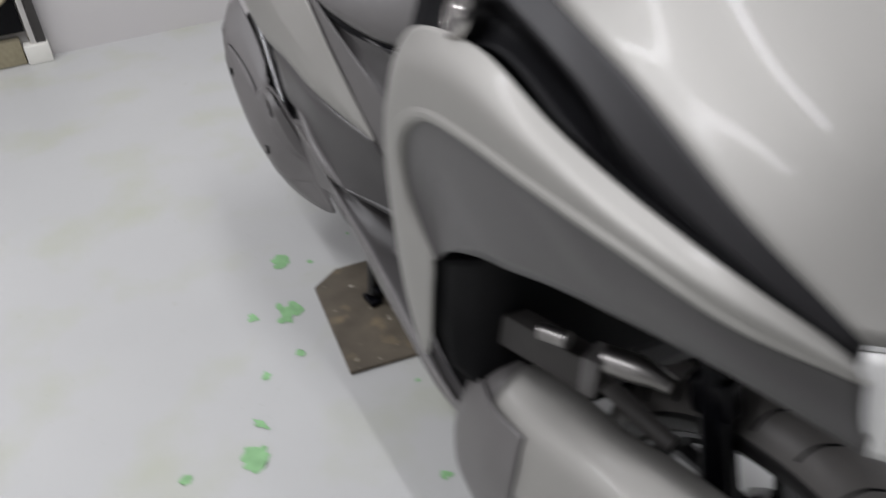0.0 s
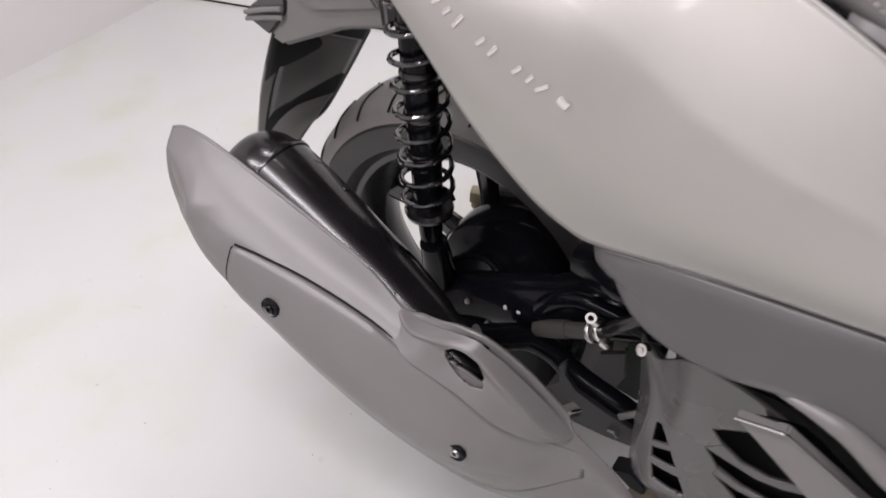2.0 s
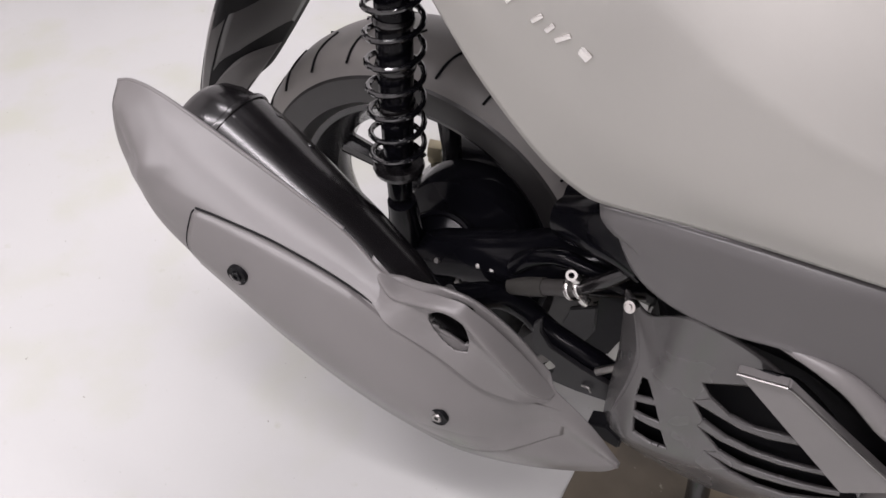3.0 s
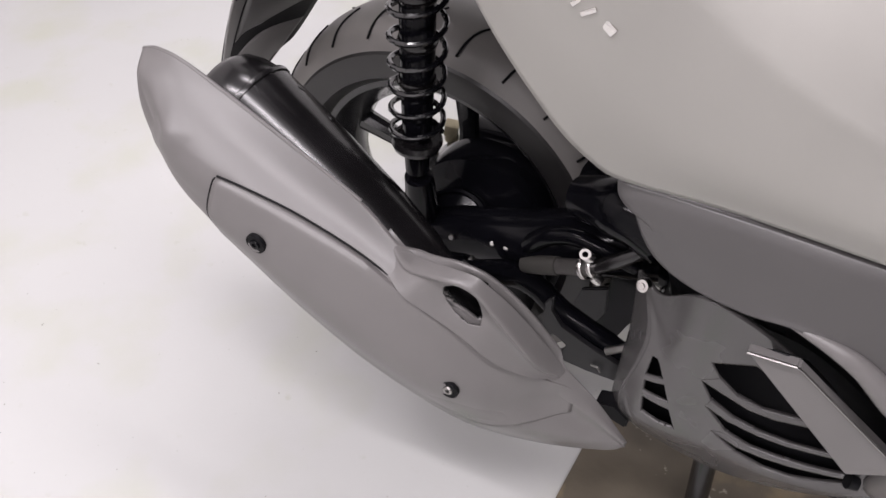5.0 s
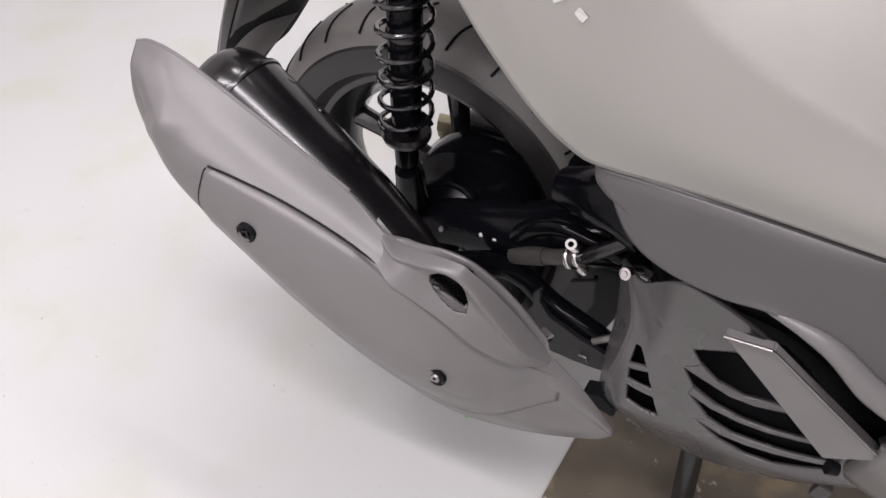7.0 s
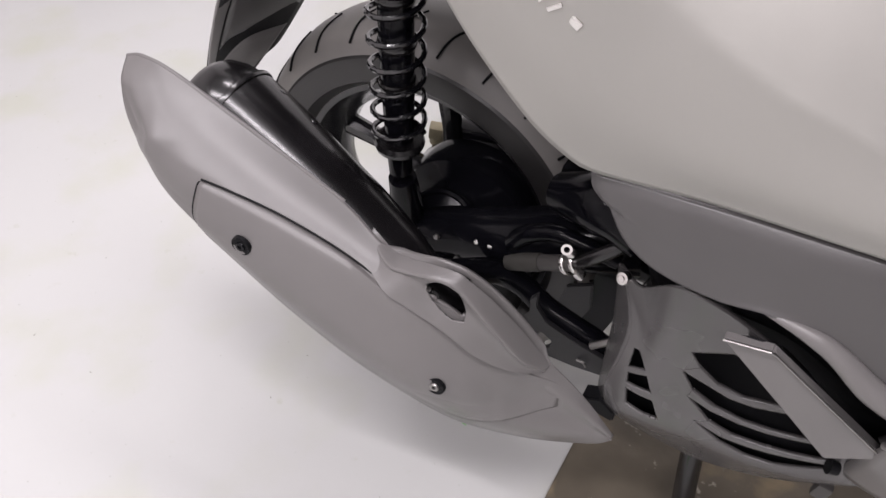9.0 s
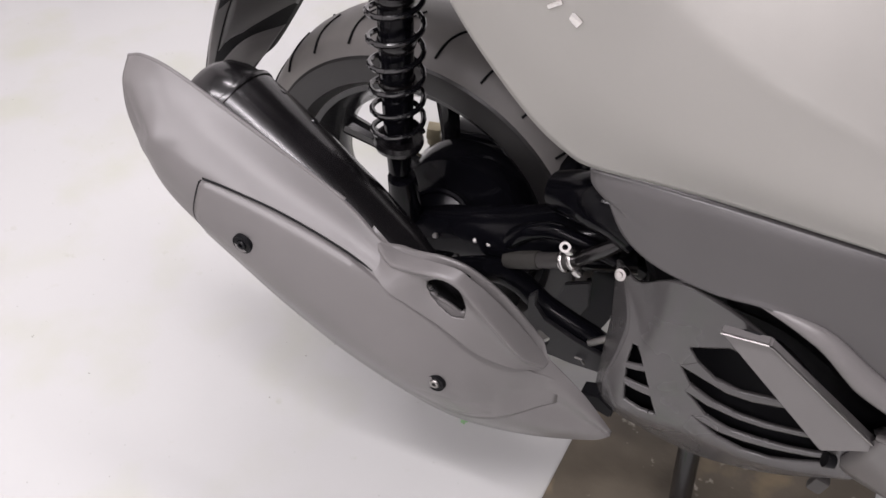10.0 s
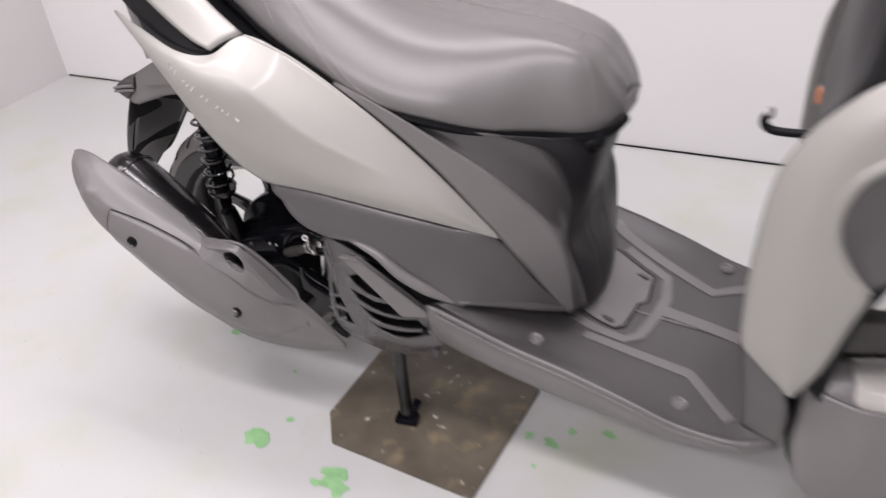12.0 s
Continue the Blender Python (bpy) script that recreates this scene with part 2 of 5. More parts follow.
def along(a, b):
    """A pose at a whose z axis points to b."""
    d = (Vector(b) - Vector(a))
    return Matrix.Translation(a) @ d.to_track_quat("Z", "Y").to_matrix().to_4x4()


def screw_head(at, normal, r, parent, mat, label=""):
    bm = lathe([(0, 0.004), (r * 0.45, 0.004), (r * 0.5, 0.0025), (r * 0.9, 0.0022), (r, 0.0005), (r, -0.004), (0, -0.004)], along(at, Vector(at) + Vector(normal)), 14)
    return part("screw", bm, mat, parent, label)


# ---- the room ----
def placed(ob):
    ob.matrix_world = ROOM
    return ob


def room_box(name, x0, x1, y0, y1, z0, z1, mat):
    c, s = ((x0 + x1) / 2, (y0 + y1) / 2, (z0 + z1) / 2), (x1 - x0, y1 - y0, z1 - z0)
    ob = part(name, block(s, pose(*c), 0), mat, smooth=False)
    return tagged(placed(ob), kind="structure")


floor = room_box("floor", -0.12, ROOM_L + 0.12, -ROOM_D - 0.12, 0.12, -0.1, 0.0, M_FLOOR)
tagged(floor, "white painted concrete floor, scuffed, with green undercoat showing", "floor")
tagged(room_box("wall_north", 0, ROOM_L, 0, 0.12, -0.05, ROOM_H, M_WALL), "plain white painted wall behind the scooter", "wall")
tagged(room_box("wall_west", -0.12, 0, -ROOM_D, 0.12, -0.05, ROOM_H, M_WALL_SHADED), "plain white painted end wall, shaded in its colour", "wall")
# unseen wall, coloured near black so forward faces get little bounced light
tagged(room_box("wall_east", ROOM_L, ROOM_L + 0.12, -ROOM_D, 0.12, -0.05, ROOM_H, M_DIM), "unseen end wall, near black to keep light off front faces", "wall")
tagged(room_box("wall_south", 0, ROOM_L, -ROOM_D - 0.12, -ROOM_D, -0.05, ROOM_H, M_FAR), "plain pale painted wall", "wall")
tagged(room_box("ceiling", -0.12, ROOM_L + 0.12, -ROOM_D - 0.12, 0.12, ROOM_H, ROOM_H + 0.1, M_CEIL), "grey painted ceiling", "ceiling")

# dark joint at the foot of the long wall
joint = part("baseboard", block((ROOM_L - 0.02, 0.004, 0.0042), pose(ROOM_L / 2, -0.003, 0.0035), 0), M_BLACK, smooth=False)
tagged(placed(joint), "thin dark joint between wall and floor", "joint", kind="structure")


# ---- scooter ----
scooter = tagged(new("motor_scooter"), "champagne silver and dark grey motor scooter on its centre stand", "scooter")
scooter.location = (0, 0, 0)


def both(name, bm, mat, label="", thick=0.003):
    """A panel and its twin on the far side."""
    twin = mirrored(bm)
    ob = part(name, bm, mat, scooter, label, thick)
    part(name, twin, mat, scooter, label, thick)
    return ob


# side panel: champagne blade from the tail to the seat's foot
SILVER_LOW = [(-0.417, -0.20, 0.806), (-0.30, -0.258, 0.770), (-0.247, -0.272, 0.725), (-0.209, -0.271, 0.670), (-0.174, -0.261, 0.620), (-0.150, -0.250, 0.592), (-0.128, -0.244, 0.581),
              (-0.054, -0.233, 0.575), (0.064, -0.219, 0.561), (0.14, -0.195, 0.541), (0.217, -0.159, 0.511)]
SILVER_UP = [(-0.417, -0.20, 0.810), (-0.31, -0.242, 0.800), (-0.24, -0.256, 0.783), (-0.192, -0.241, 0.779), (-0.157, -0.203, 0.798), (-0.08, -0.199, 0.770), (0.027, -0.198, 0.707),
             (0.123, -0.187, 0.627), (0.217, -0.159, 0.511)]
SILVER_M1 = [(-0.417, -0.20, 0.807), (-0.30, -0.259, 0.778), (-0.225, -0.277, 0.735), (-0.165, -0.268, 0.682), (-0.110, -0.254, 0.640), (-0.03, -0.240, 0.612), (0.064, -0.225, 0.588), (0.14, -0.198, 0.555), (0.217, -0.159, 0.511)]
SILVER_M2 = [(-0.417, -0.20, 0.809), (-0.30, -0.254, 0.790), (-0.215, -0.268, 0.765), (-0.155, -0.258, 0.742), (-0.095, -0.240, 0.705), (-0.01, -0.226, 0.665), (0.08, -0.212, 0.615), (0.15, -0.194, 0.567), (0.217, -0.159, 0.511)]
panel_bm = surface([SILVER_LOW, SILVER_M1, SILVER_M2, SILVER_UP], 120, 44)
CREASE = [(-0.202, 0.792), (-0.180, 0.776), (-0.150, 0.753), (-0.114, 0.721), (-0.076, 0.690), (-0.032, 0.664), (0.064, 0.622), (0.127, 0.580), (0.217, 0.505)]
for v in panel_bm.verts:             # crease along the panel, from the seam's corner
    d = off_line(CREASE, v.co.x, v.co.z)
    v.co.y -= 0.0042 * math.exp(-abs(d) / (0.022 if d < 0 else 0.016)) * ease(v.co.x, -0.21, -0.175) * (1 - ease(v.co.x, -0.02, 0.12))
panel_at = skin(panel_bm)
side_panel = both("side_panel", panel_bm, M_SILVER, "champagne silver painted side panel")

part("panel_rim", tube([(x, y - 0.0005, z) for x, y, z in SILVER_UP[4:-1]] + [(0.212, -0.1615, 0.517)], 0.0020, 60, 8), M_SILVER, side_panel, "bright rolled upper edge")

# tail cover above the seam
TC_LOW = [(-0.196, -0.238, 0.783), (-0.235, -0.237, 0.798), (-0.32, -0.216, 0.838), (-0.45, -0.168, 0.892)]
TC_MID = [(-0.180, -0.224, 0.793), (-0.225, -0.213, 0.825), (-0.31, -0.188, 0.875), (-0.45, -0.14, 0.930)]
TC_UP = [(-0.161, -0.203, 0.800), (-0.215, -0.196, 0.834), (-0.30, -0.172, 0.884), (-0.45, -0.125, 0.940)]
both("tail_cover", surface([TC_LOW, TC_MID, TC_UP], 24, 10), M_SILVER, "champagne silver tail cover")
# dark hand recess under the tail cover
both("grab_recess", surface([[(-0.20, -0.226, 0.778), (-0.25, -0.226, 0.795), (-0.33, -0.19, 0.84), (-0.45, -0.14, 0.90)],
                             [(-0.21, -0.236, 0.778), (-0.26, -0.238, 0.783), (-0.34, -0.215, 0.80), (-0.45, -0.165, 0.83)]], 16, 6), M_BLACK, "dark hand grip recess")
# inner body that fills the machine under the seat
core = surface([[(-0.46, -0.12, 0.74), (-0.33, -0.16, 0.71), (-0.2, -0.19, 0.655), (-0.10, -0.20, 0.58), (0.05, -0.19, 0.52), (0.2, -0.13, 0.46), (0.28, -0.06, 0.42)],
                [(-0.46, -0.12, 0.88), (-0.33, -0.15, 0.83), (-0.2, -0.175, 0.78), (-0.08, -0.17, 0.74), (0.05, -0.165, 0.67), (0.2, -0.12, 0.62), (0.28, -0.06, 0.60)],
                [(-0.46, 0.18, 0.88), (-0.33, 0.21, 0.83), (-0.2, 0.235, 0.78), (-0.08, 0.23, 0.74), (0.05, 0.225, 0.67), (0.2, 0.18, 0.62), (0.28, 0.12, 0.60)],
                [(-0.46, 0.18, 0.74), (-0.33, 0.22, 0.71), (-0.2, 0.25, 0.655), (-0.10, 0.26, 0.58), (0.05, 0.25, 0.52), (0.2, 0.19, 0.46), (0.28, 0.12, 0.42)]], 30, 31, close_v=True)
part("inner_body", core, M_BLACK, scooter, "black inner body under the seat")

# dark lower panel
DARK_TOP = [(-0.134, -0.240, 0.576), (-0.054, -0.230, 0.571), (0.064, -0.216, 0.557), (0.14, -0.193, 0.537), (0.215, -0.159, 0.507), (0.262, -0.125, 0.420), (0.302, -0.090, 0.348)]
DARK_LIP = [(-0.130, -0.243, 0.566), (-0.054, -0.237, 0.559), (0.064, -0.224, 0.544), (0.14, -0.201, 0.524), (0.208, -0.168, 0.495), (0.258, -0.130, 0.415), (0.302, -0.091, 0.347)]
DARK_LOW = [(-0.125, -0.241, 0.572), (-0.104, -0.242, 0.530), (-0.074, -0.244, 0.511), (-0.031, -0.244, 0.503), (0.008, -0.241, 0.502), (0.043, -0.237, 0.485), (0.084, -0.232, 0.451), (0.162, -0.212, 0.406),
            (0.185, -0.200, 0.404), (0.24, -0.15, 0.381), (0.302, -0.091, 0.346)]
DARK_MID = [(-0.118, -0.243, 0.556), (-0.054, -0.241, 0.530), (0.064, -0.229, 0.500), (0.14, -0.206, 0.470), (0.20, -0.176, 0.447), (0.25, -0.138, 0.400), (0.302, -0.091, 0.347)]
low_edge = tube([(-0.012, -0.2400, 0.507), (0.043, -0.2380, 0.490), (0.084, -0.2335, 0.457), (0.125, -0.2235, 0.430), (0.164, -0.2080, 0.405)], [0.0005, 0.0070, 0.0100, 0.0095, 0.003], 40, 16)
both("lower_side_panel", surface([DARK_TOP, DARK_LIP, DARK_MID, DARK_LOW], 60, 22), M_DARK, "dark grey plastic lower side panel")

# paler grey than the panel, so the lip carries a highlight in its colour
part("panel_edge", low_edge, M_SATIN, scooter, "rounded lower edge of the side panel, paler for its highlight")

# grey strip beside the silver panel and the front of the seat box
STRIP_A = [(-0.02, -0.193, 0.737), (0.027, -0.193, 0.709), (0.123, -0.183, 0.631), (0.217, -0.156, 0.508), (0.262, -0.122, 0.420), (0.305, -0.087, 0.338)]
STRIP_B = [(-0.02, -0.190, 0.741), (0.076, -0.187, 0.702), (0.203, -0.150, 0.613), (0.275, -0.115, 0.530), (0.303, -0.098, 0.460), (0.312, -0.080, 0.338)]
both("seat_box_strip", surface([STRIP_A, STRIP_B], 40, 8), M_SATIN, "grey plastic strip along the seat box")
FRONT_BOX = [[(0.00, -0.186, 0.728), (0.203, -0.150, 0.612), (0.275, -0.115, 0.530), (0.300, -0.097, 0.460), (0.308, -0.080, 0.335)],
             [(0.10, -0.176, 0.692), (0.225, -0.128, 0.62), (0.278, -0.095, 0.540), (0.292, -0.076, 0.46), (0.308, -0.066, 0.395), (0.318, -0.062, 0.335)],
             [(0.21, -0.132, 0.668), (0.268, -0.094, 0.63), (0.292, -0.062, 0.545), (0.286, -0.052, 0.46), (0.304, -0.046, 0.395), (0.322, -0.042, 0.328)],
             [(0.296, -0.072, 0.652), (0.318, -0.045, 0.62), (0.306, -0.020, 0.540), (0.288, -0.012, 0.45), (0.308, -0.012, 0.395), (0.327, -0.010, 0.320)],
             [(0.330, CY, 0.648), (0.330, CY, 0.62), (0.310, CY, 0.540), (0.290, CY, 0.45), (0.310, CY, 0.395), (0.329, CY, 0.312)]]
# one sheet split in two: the front is set darker than the side
for name, rails, mat, words in (("seat_box_side", FRONT_BOX[:3], M_DARK, "dark grey plastic side of the seat box"), ("seat_box_front", FRONT_BOX[2:], M_BOX, "front of the seat box, darker than its side")):
    half = surface(rails, 30, 14)
    part(name, join(half, mirrored(half)), mat, scooter, words, 0.003)
# seat lock
part("seat_lock", tube([(0.290, -0.030, 0.642), (0.318, -0.048, 0.634), (0.324, -0.052, 0.632)], [0.021, 0.020, 0.013], 8, 20), M_BLACK, scooter, "round black seat lock housing")

# solid black block gives the dark of a recess under the seat nose
part("recess_shade", block((0.050, 0.170, 0.032), pose(0.311, CY, 0.641), 0.013, 3), M_BLACK, scooter, "black block standing in for a shaded recess under the seat nose")

# seat: sections from the pillion end to the nose (x, half width at the foot, foot height, half width and height of the shoulder, top height)
SEAT = [(-0.48, 0.13, 0.915, 0.10, 0.965, 0.975), (-0.28, 0.165, 0.850, 0.125, 0.925, 0.935), (-0.14, 0.205, 0.786, 0.150, 0.880, 0.888), (-0.04, 0.218, 0.743, 0.150, 0.835, 0.842),
        (0.04, 0.220, 0.710, 0.143, 0.800, 0.806), (0.12, 0.208, 0.694, 0.128, 0.784, 0.793), (0.19, 0.172, 0.672, 0.106, 0.774, 0.786), (0.250, 0.130, 0.660, 0.088, 0.765, 0.778),
        (0.295, 0.106, 0.654, 0.078, 0.748, 0.761), (0.320, 0.089, 0.652, 0.066, 0.725, 0.737), (0.339, 0.070, 0.656, 0.050, 0.702, 0.713), (0.349, 0.046, 0.665, 0.032, 0.684, 0.692)]


def seat_rail(k):
    out = []
    for x, wf, zf, ws, zs, zt in SEAT:
        f = ease(x, -0.14, 0.0) * (1 - ease(x, 0.29, 0.35))
        ws, zs = ws * (1 - 0.24 * f), zs + 0.010 * f
        y, z = ((wf - 0.02, zf - 0.006), (wf, zf + 0.012), (wf * 0.80 + ws * 0.20 + 0.008, zf * 0.60 + zs * 0.40), (wf * 0.42 + ws * 0.58 + 0.006, zf * 0.22 + zs * 0.78), (ws + 0.006, zs - 0.002), (ws - 0.018, zs + 0.002), (ws * 0.4, zt - 0.003), (0, zt - 0.003))[k]
        out.append((x, CY - y, z))
    return out


half = surface([seat_rail(k) for k in range(8)], 90, 44)
seat_side = skin(half)
seat_tree = BVHTree.FromBMesh(half)
bmesh.ops.remove_doubles(half, verts=half.verts, dist=1e-4)
seat = part("seat", join(half, mirrored(half)), M_VINYL, scooter, "grey vinyl stepped seat with stitched seams", 0.003, flat_angle=70)
NOSE = ((0.026, 0.660), (0.046, 0.675), (0.037, 0.683), (0.020, 0.6915), (0.0, 0.693))
part("seat_nose", surface([[(0.3485 + 0.003 * (y < 0.03), CY + s * y, z) for y, z in NOSE] for s in (-1, 1)], 16, 8), M_VINYL, seat, thick=0.002)
# black gasket under the seat
part("seat_base", tube([(x, CY - w + 0.014, z - 0.004) for x, w, z, *_ in SEAT], 0.011, 60, 8), M_BLACK, seat, "black seat base edge")
# seam across the nose and double seam along the rider's hip
SEAM = [seat_tree.find_nearest(Vector(p))[0] for p in ((0.324, -0.057, 0.656), (0.3255, -0.058, 0.683), (0.317, -0.051, 0.716), (0.311, -0.045, 0.735), (0.302, -0.039, 0.750), (0.288, -0.024, 0.765), (0.278, -0.004, 0.771), (0.274, CY - 0.001, 0.773))]
part("seam", tube(SEAM, 0.0026, 50, 8), M_VINYL, seat, "raised seam across the seat's nose")


def stitches(line, parent, pitch=0.0048, r=0.0008):
    """A row of raised stitches."""
    bms = []
    length = sum((Vector(a) - Vector(b)).length for a, b in zip(line, line[1:]))
    dense = catmull(line, max(4, int(length / pitch)))
    for a, b in zip(dense[:-1], dense[1:]):
        bms.append(tube([a, a + (b - a) * 0.62], r, 2, 5))
    part("stitching", join(*bms), M_STITCH, parent, "pale grey stitching")


stitches([seat_tree.find_nearest(p + Vector((-0.005, -0.005, 0)))[0] + Vector((-0.0006, -0.001, 0.0003)) for p in SEAM[:6]], seat)
for row in (((-0.100, 0.842), (-0.062, 0.806), (-0.033, 0.779), (0.000, 0.749), (0.030, 0.729), (0.058, 0.716)), ((-0.112, 0.842), (-0.074, 0.806), (-0.048, 0.780), (-0.020, 0.755), (0.006, 0.736)), ((-0.150, 0.850), (-0.128, 0.820), (-0.108, 0.790))):
    stitches([seat_side(x, z) + Vector((0, -0.0012, 0.0006)) for x, z in row], seat)

# emblem: raised bright letters shown as plain slanted bars
for k in range(15):
    f = k / 14
    p = panel_at(-0.252 + 0.100 * f, 0.7685 - 0.070 * f)
    tall = (0.0078, 0.0052, 0.0060, 0.0, 0.0062, 0.0055, 0.0080, 0.0, 0.0058, 0.0064, 0.0, 0.0060, 0.0052, 0.0076, 0.0)[k]
    if tall:
        part("emblem_bar", block((0.0030, 0.005, tall * 1.25), Matrix.Translation(p) @ pose(0, 0, 0, -8, 35 + (10, 28, 18)[k % 3], -2), 0.0007), M_CHROME, side_panel, "bright raised badge mark")
p = panel_at(-0.150, 0.6975)
part("emblem_bar", block((0.016, 0.003, 0.0058), Matrix.Translation(p) @ pose(0, 0, 0, -8, 38, -2), 0.0012), M_CHROME, side_panel, "bright raised badge mark")

# ---- exhaust ----
EX_UP = [(-0.586, -0.240, 0.550), (-0.564, -0.241, 0.555), (-0.528, -0.239, 0.544), (-0.447, -0.232, 0.497), (-0.362, -0.232, 0.455), (-0.304, -0.245, 0.428), (-0.255, -0.250, 0.437), (-0.225, -0.245, 0.427), (-0.196, -0.230, 0.388),
         (-0.166, -0.205, 0.318), (-0.128, -0.190, 0.262), (-0.092, -0.183, 0.206)]
EX_CR2 = [(-0.572, -0.270, 0.512), (-0.530, -0.288, 0.486), (-0.482, -0.291, 0.468), (-0.401, -0.286, 0.436), (-0.337, -0.277, 0.410), (-0.273, -0.268, 0.376), (-0.219, -0.249, 0.330), (-0.165, -0.219, 0.272), (-0.092, -0.184, 0.204)]
EX_MID = [(-0.556, -0.280, 0.490), (-0.515, -0.295, 0.452), (-0.440, -0.299, 0.408), (-0.370, -0.297, 0.366), (-0.300, -0.291, 0.328), (-0.236, -0.275, 0.290), (-0.165, -0.235, 0.240), (-0.092, -0.184, 0.203)]
EX_LOW = [(-0.547, -0.284, 0.474), (-0.494, -0.288, 0.423), (-0.441, -0.287, 0.374), (-0.370, -0.281, 0.313), (-0.307, -0.274, 0.276), (-0.256, -0.262, 0.242), (-0.216, -0.250, 0.226), (-0.163, -0.225, 0.209), (-0.109, -0.196, 0.200), (-0.092, -0.184, 0.202)]
EX_CR1 = [tuple((a + b) / 2 + np.array((0.0, -0.004, 0.004))) for a, b in zip(catmull(EX_UP, 14), catmull(EX_CR2, 14))]
muffler = part("muffler", tube([(-0.516, -0.1975, 0.4825), (-0.49, -0.1985, 0.467), (-0.40, -0.204, 0.411), (-0.34, -0.208, 0.374), (-0.30, -0.213, 0.353), (-0.262, -0.217, 0.338), (-0.238, -0.212, 0.326)], [0.0525, 0.0525, 0.0505, 0.0485, 0.043, 0.032, 0.018], 44, 36), M_MUFFLER, scooter, "glossy black exhaust muffler")
cap_at = along((-0.514, -0.1975, 0.4815), (-0.566, -0.196, 0.509))
part("end_cap", lathe([(0, 0.048), (0.018, 0.047), (0.032, 0.042), (0.042, 0.033), (0.048, 0.020), (0.0505, 0.006), (0.0505, 0.0035), (0.0492, 0.0025), (0.0492, -0.004), (0, -0.004)], cap_at, 40), M_MUFFLER, muffler, "rounded black end cap")
part("joint_band", lathe([(0.0500, -0.0035), (0.0540, -0.0030), (0.0545, 0.0), (0.0540, 0.0020), (0.0500, 0.0025)], cap_at, 48), M_MUFFLER, muffler, "thin folded joint of the end cap")
for f, a in ((0.22, 50), (0.52, 55)):
    q = Vector((-0.516, -0.1975, 0.4825)).lerp(Vector((-0.40, -0.204, 0.411)), f)
    d = Vector((0.40, 0.55, 0.73)).normalized()
    part("rivet", lathe([(0, 0.0015), (0.004, 0.0015), (0.005, 0.0), (0.005, -0.004), (0, -0.004)], along(q + d * 0.052, q + d * 0.1), 12), M_MUFFLER, muffler)
OPENING = [(-0.2625, 0.4195), (-0.254, 0.4245), (-0.243, 0.4255), (-0.234, 0.4215), (-0.2285, 0.411), (-0.226, 0.398), (-0.2265, 0.3865), (-0.236, 0.3875), (-0.248, 0.3945), (-0.258, 0.403), (-0.263, 0.4115)]
SEAM_LINE = [(-0.40, 0.453), (-0.355, 0.435), (-0.306, 0.412), (-0.255, 0.385), (-0.230, 0.368), (-0.207, 0.343), (-0.188, 0.3255), (-0.166, 0.306), (-0.150, 0.280)]
WIDE = [(-0.246 + (x + 0.246) * 1.25, 0.405 + (z - 0.405) * 1.25) for x, z in OPENING]
shield_bm = surface([EX_UP, EX_CR1, EX_CR2, EX_MID, EX_LOW], 150, 60, keep=lambda p: not inside(WIDE, p[0], p[2]))
for v in shield_bm.verts:        # the sheet dips behind the arm that lies over it
    x, z = v.co.x, v.co.z
    v.co.y += 0.011 * ease(off_line(SEAM_LINE, x, z), -0.002, 0.008) * ease(x, -0.320, -0.295) * (1 - ease(x, -0.172, -0.160))
for v in shield_bm.verts:        # slanted facets at the tail end
    x, z = v.co.x, v.co.z
    d = float(np.interp(z, (0.478, 0.505, 0.532, 0.549), (-0.538, -0.529, -0.556, -0.572))) - x
    low = -off_line([(-0.60, 0.5385), (-0.531, 0.506), (-0.492, 0.486), (-0.40, 0.453)], x, z)
    v.co.y -= 0.0055 * max(0.0, 1 - abs(d) / 0.022) * ease(z, 0.476, 0.500) * (1 - ease(z, 0.535, 0.552)) + 0.0040 * max(0.0, 1 - abs(low) / 0.030) * ease(-x, 0.45, 0.50) * (1 - ease(-x, 0.525, 0.545))
shield_at = skin(shield_bm)
exhaust_shield = part("exhaust_shield", shield_bm, M_SATIN, scooter, "satin grey plastic exhaust cover", 0.004)
part("rolled_edge", tube(EX_UP[:5], 0.0024, 60, 8), M_SATIN, exhaust_shield, "rolled upper edge of the cover")
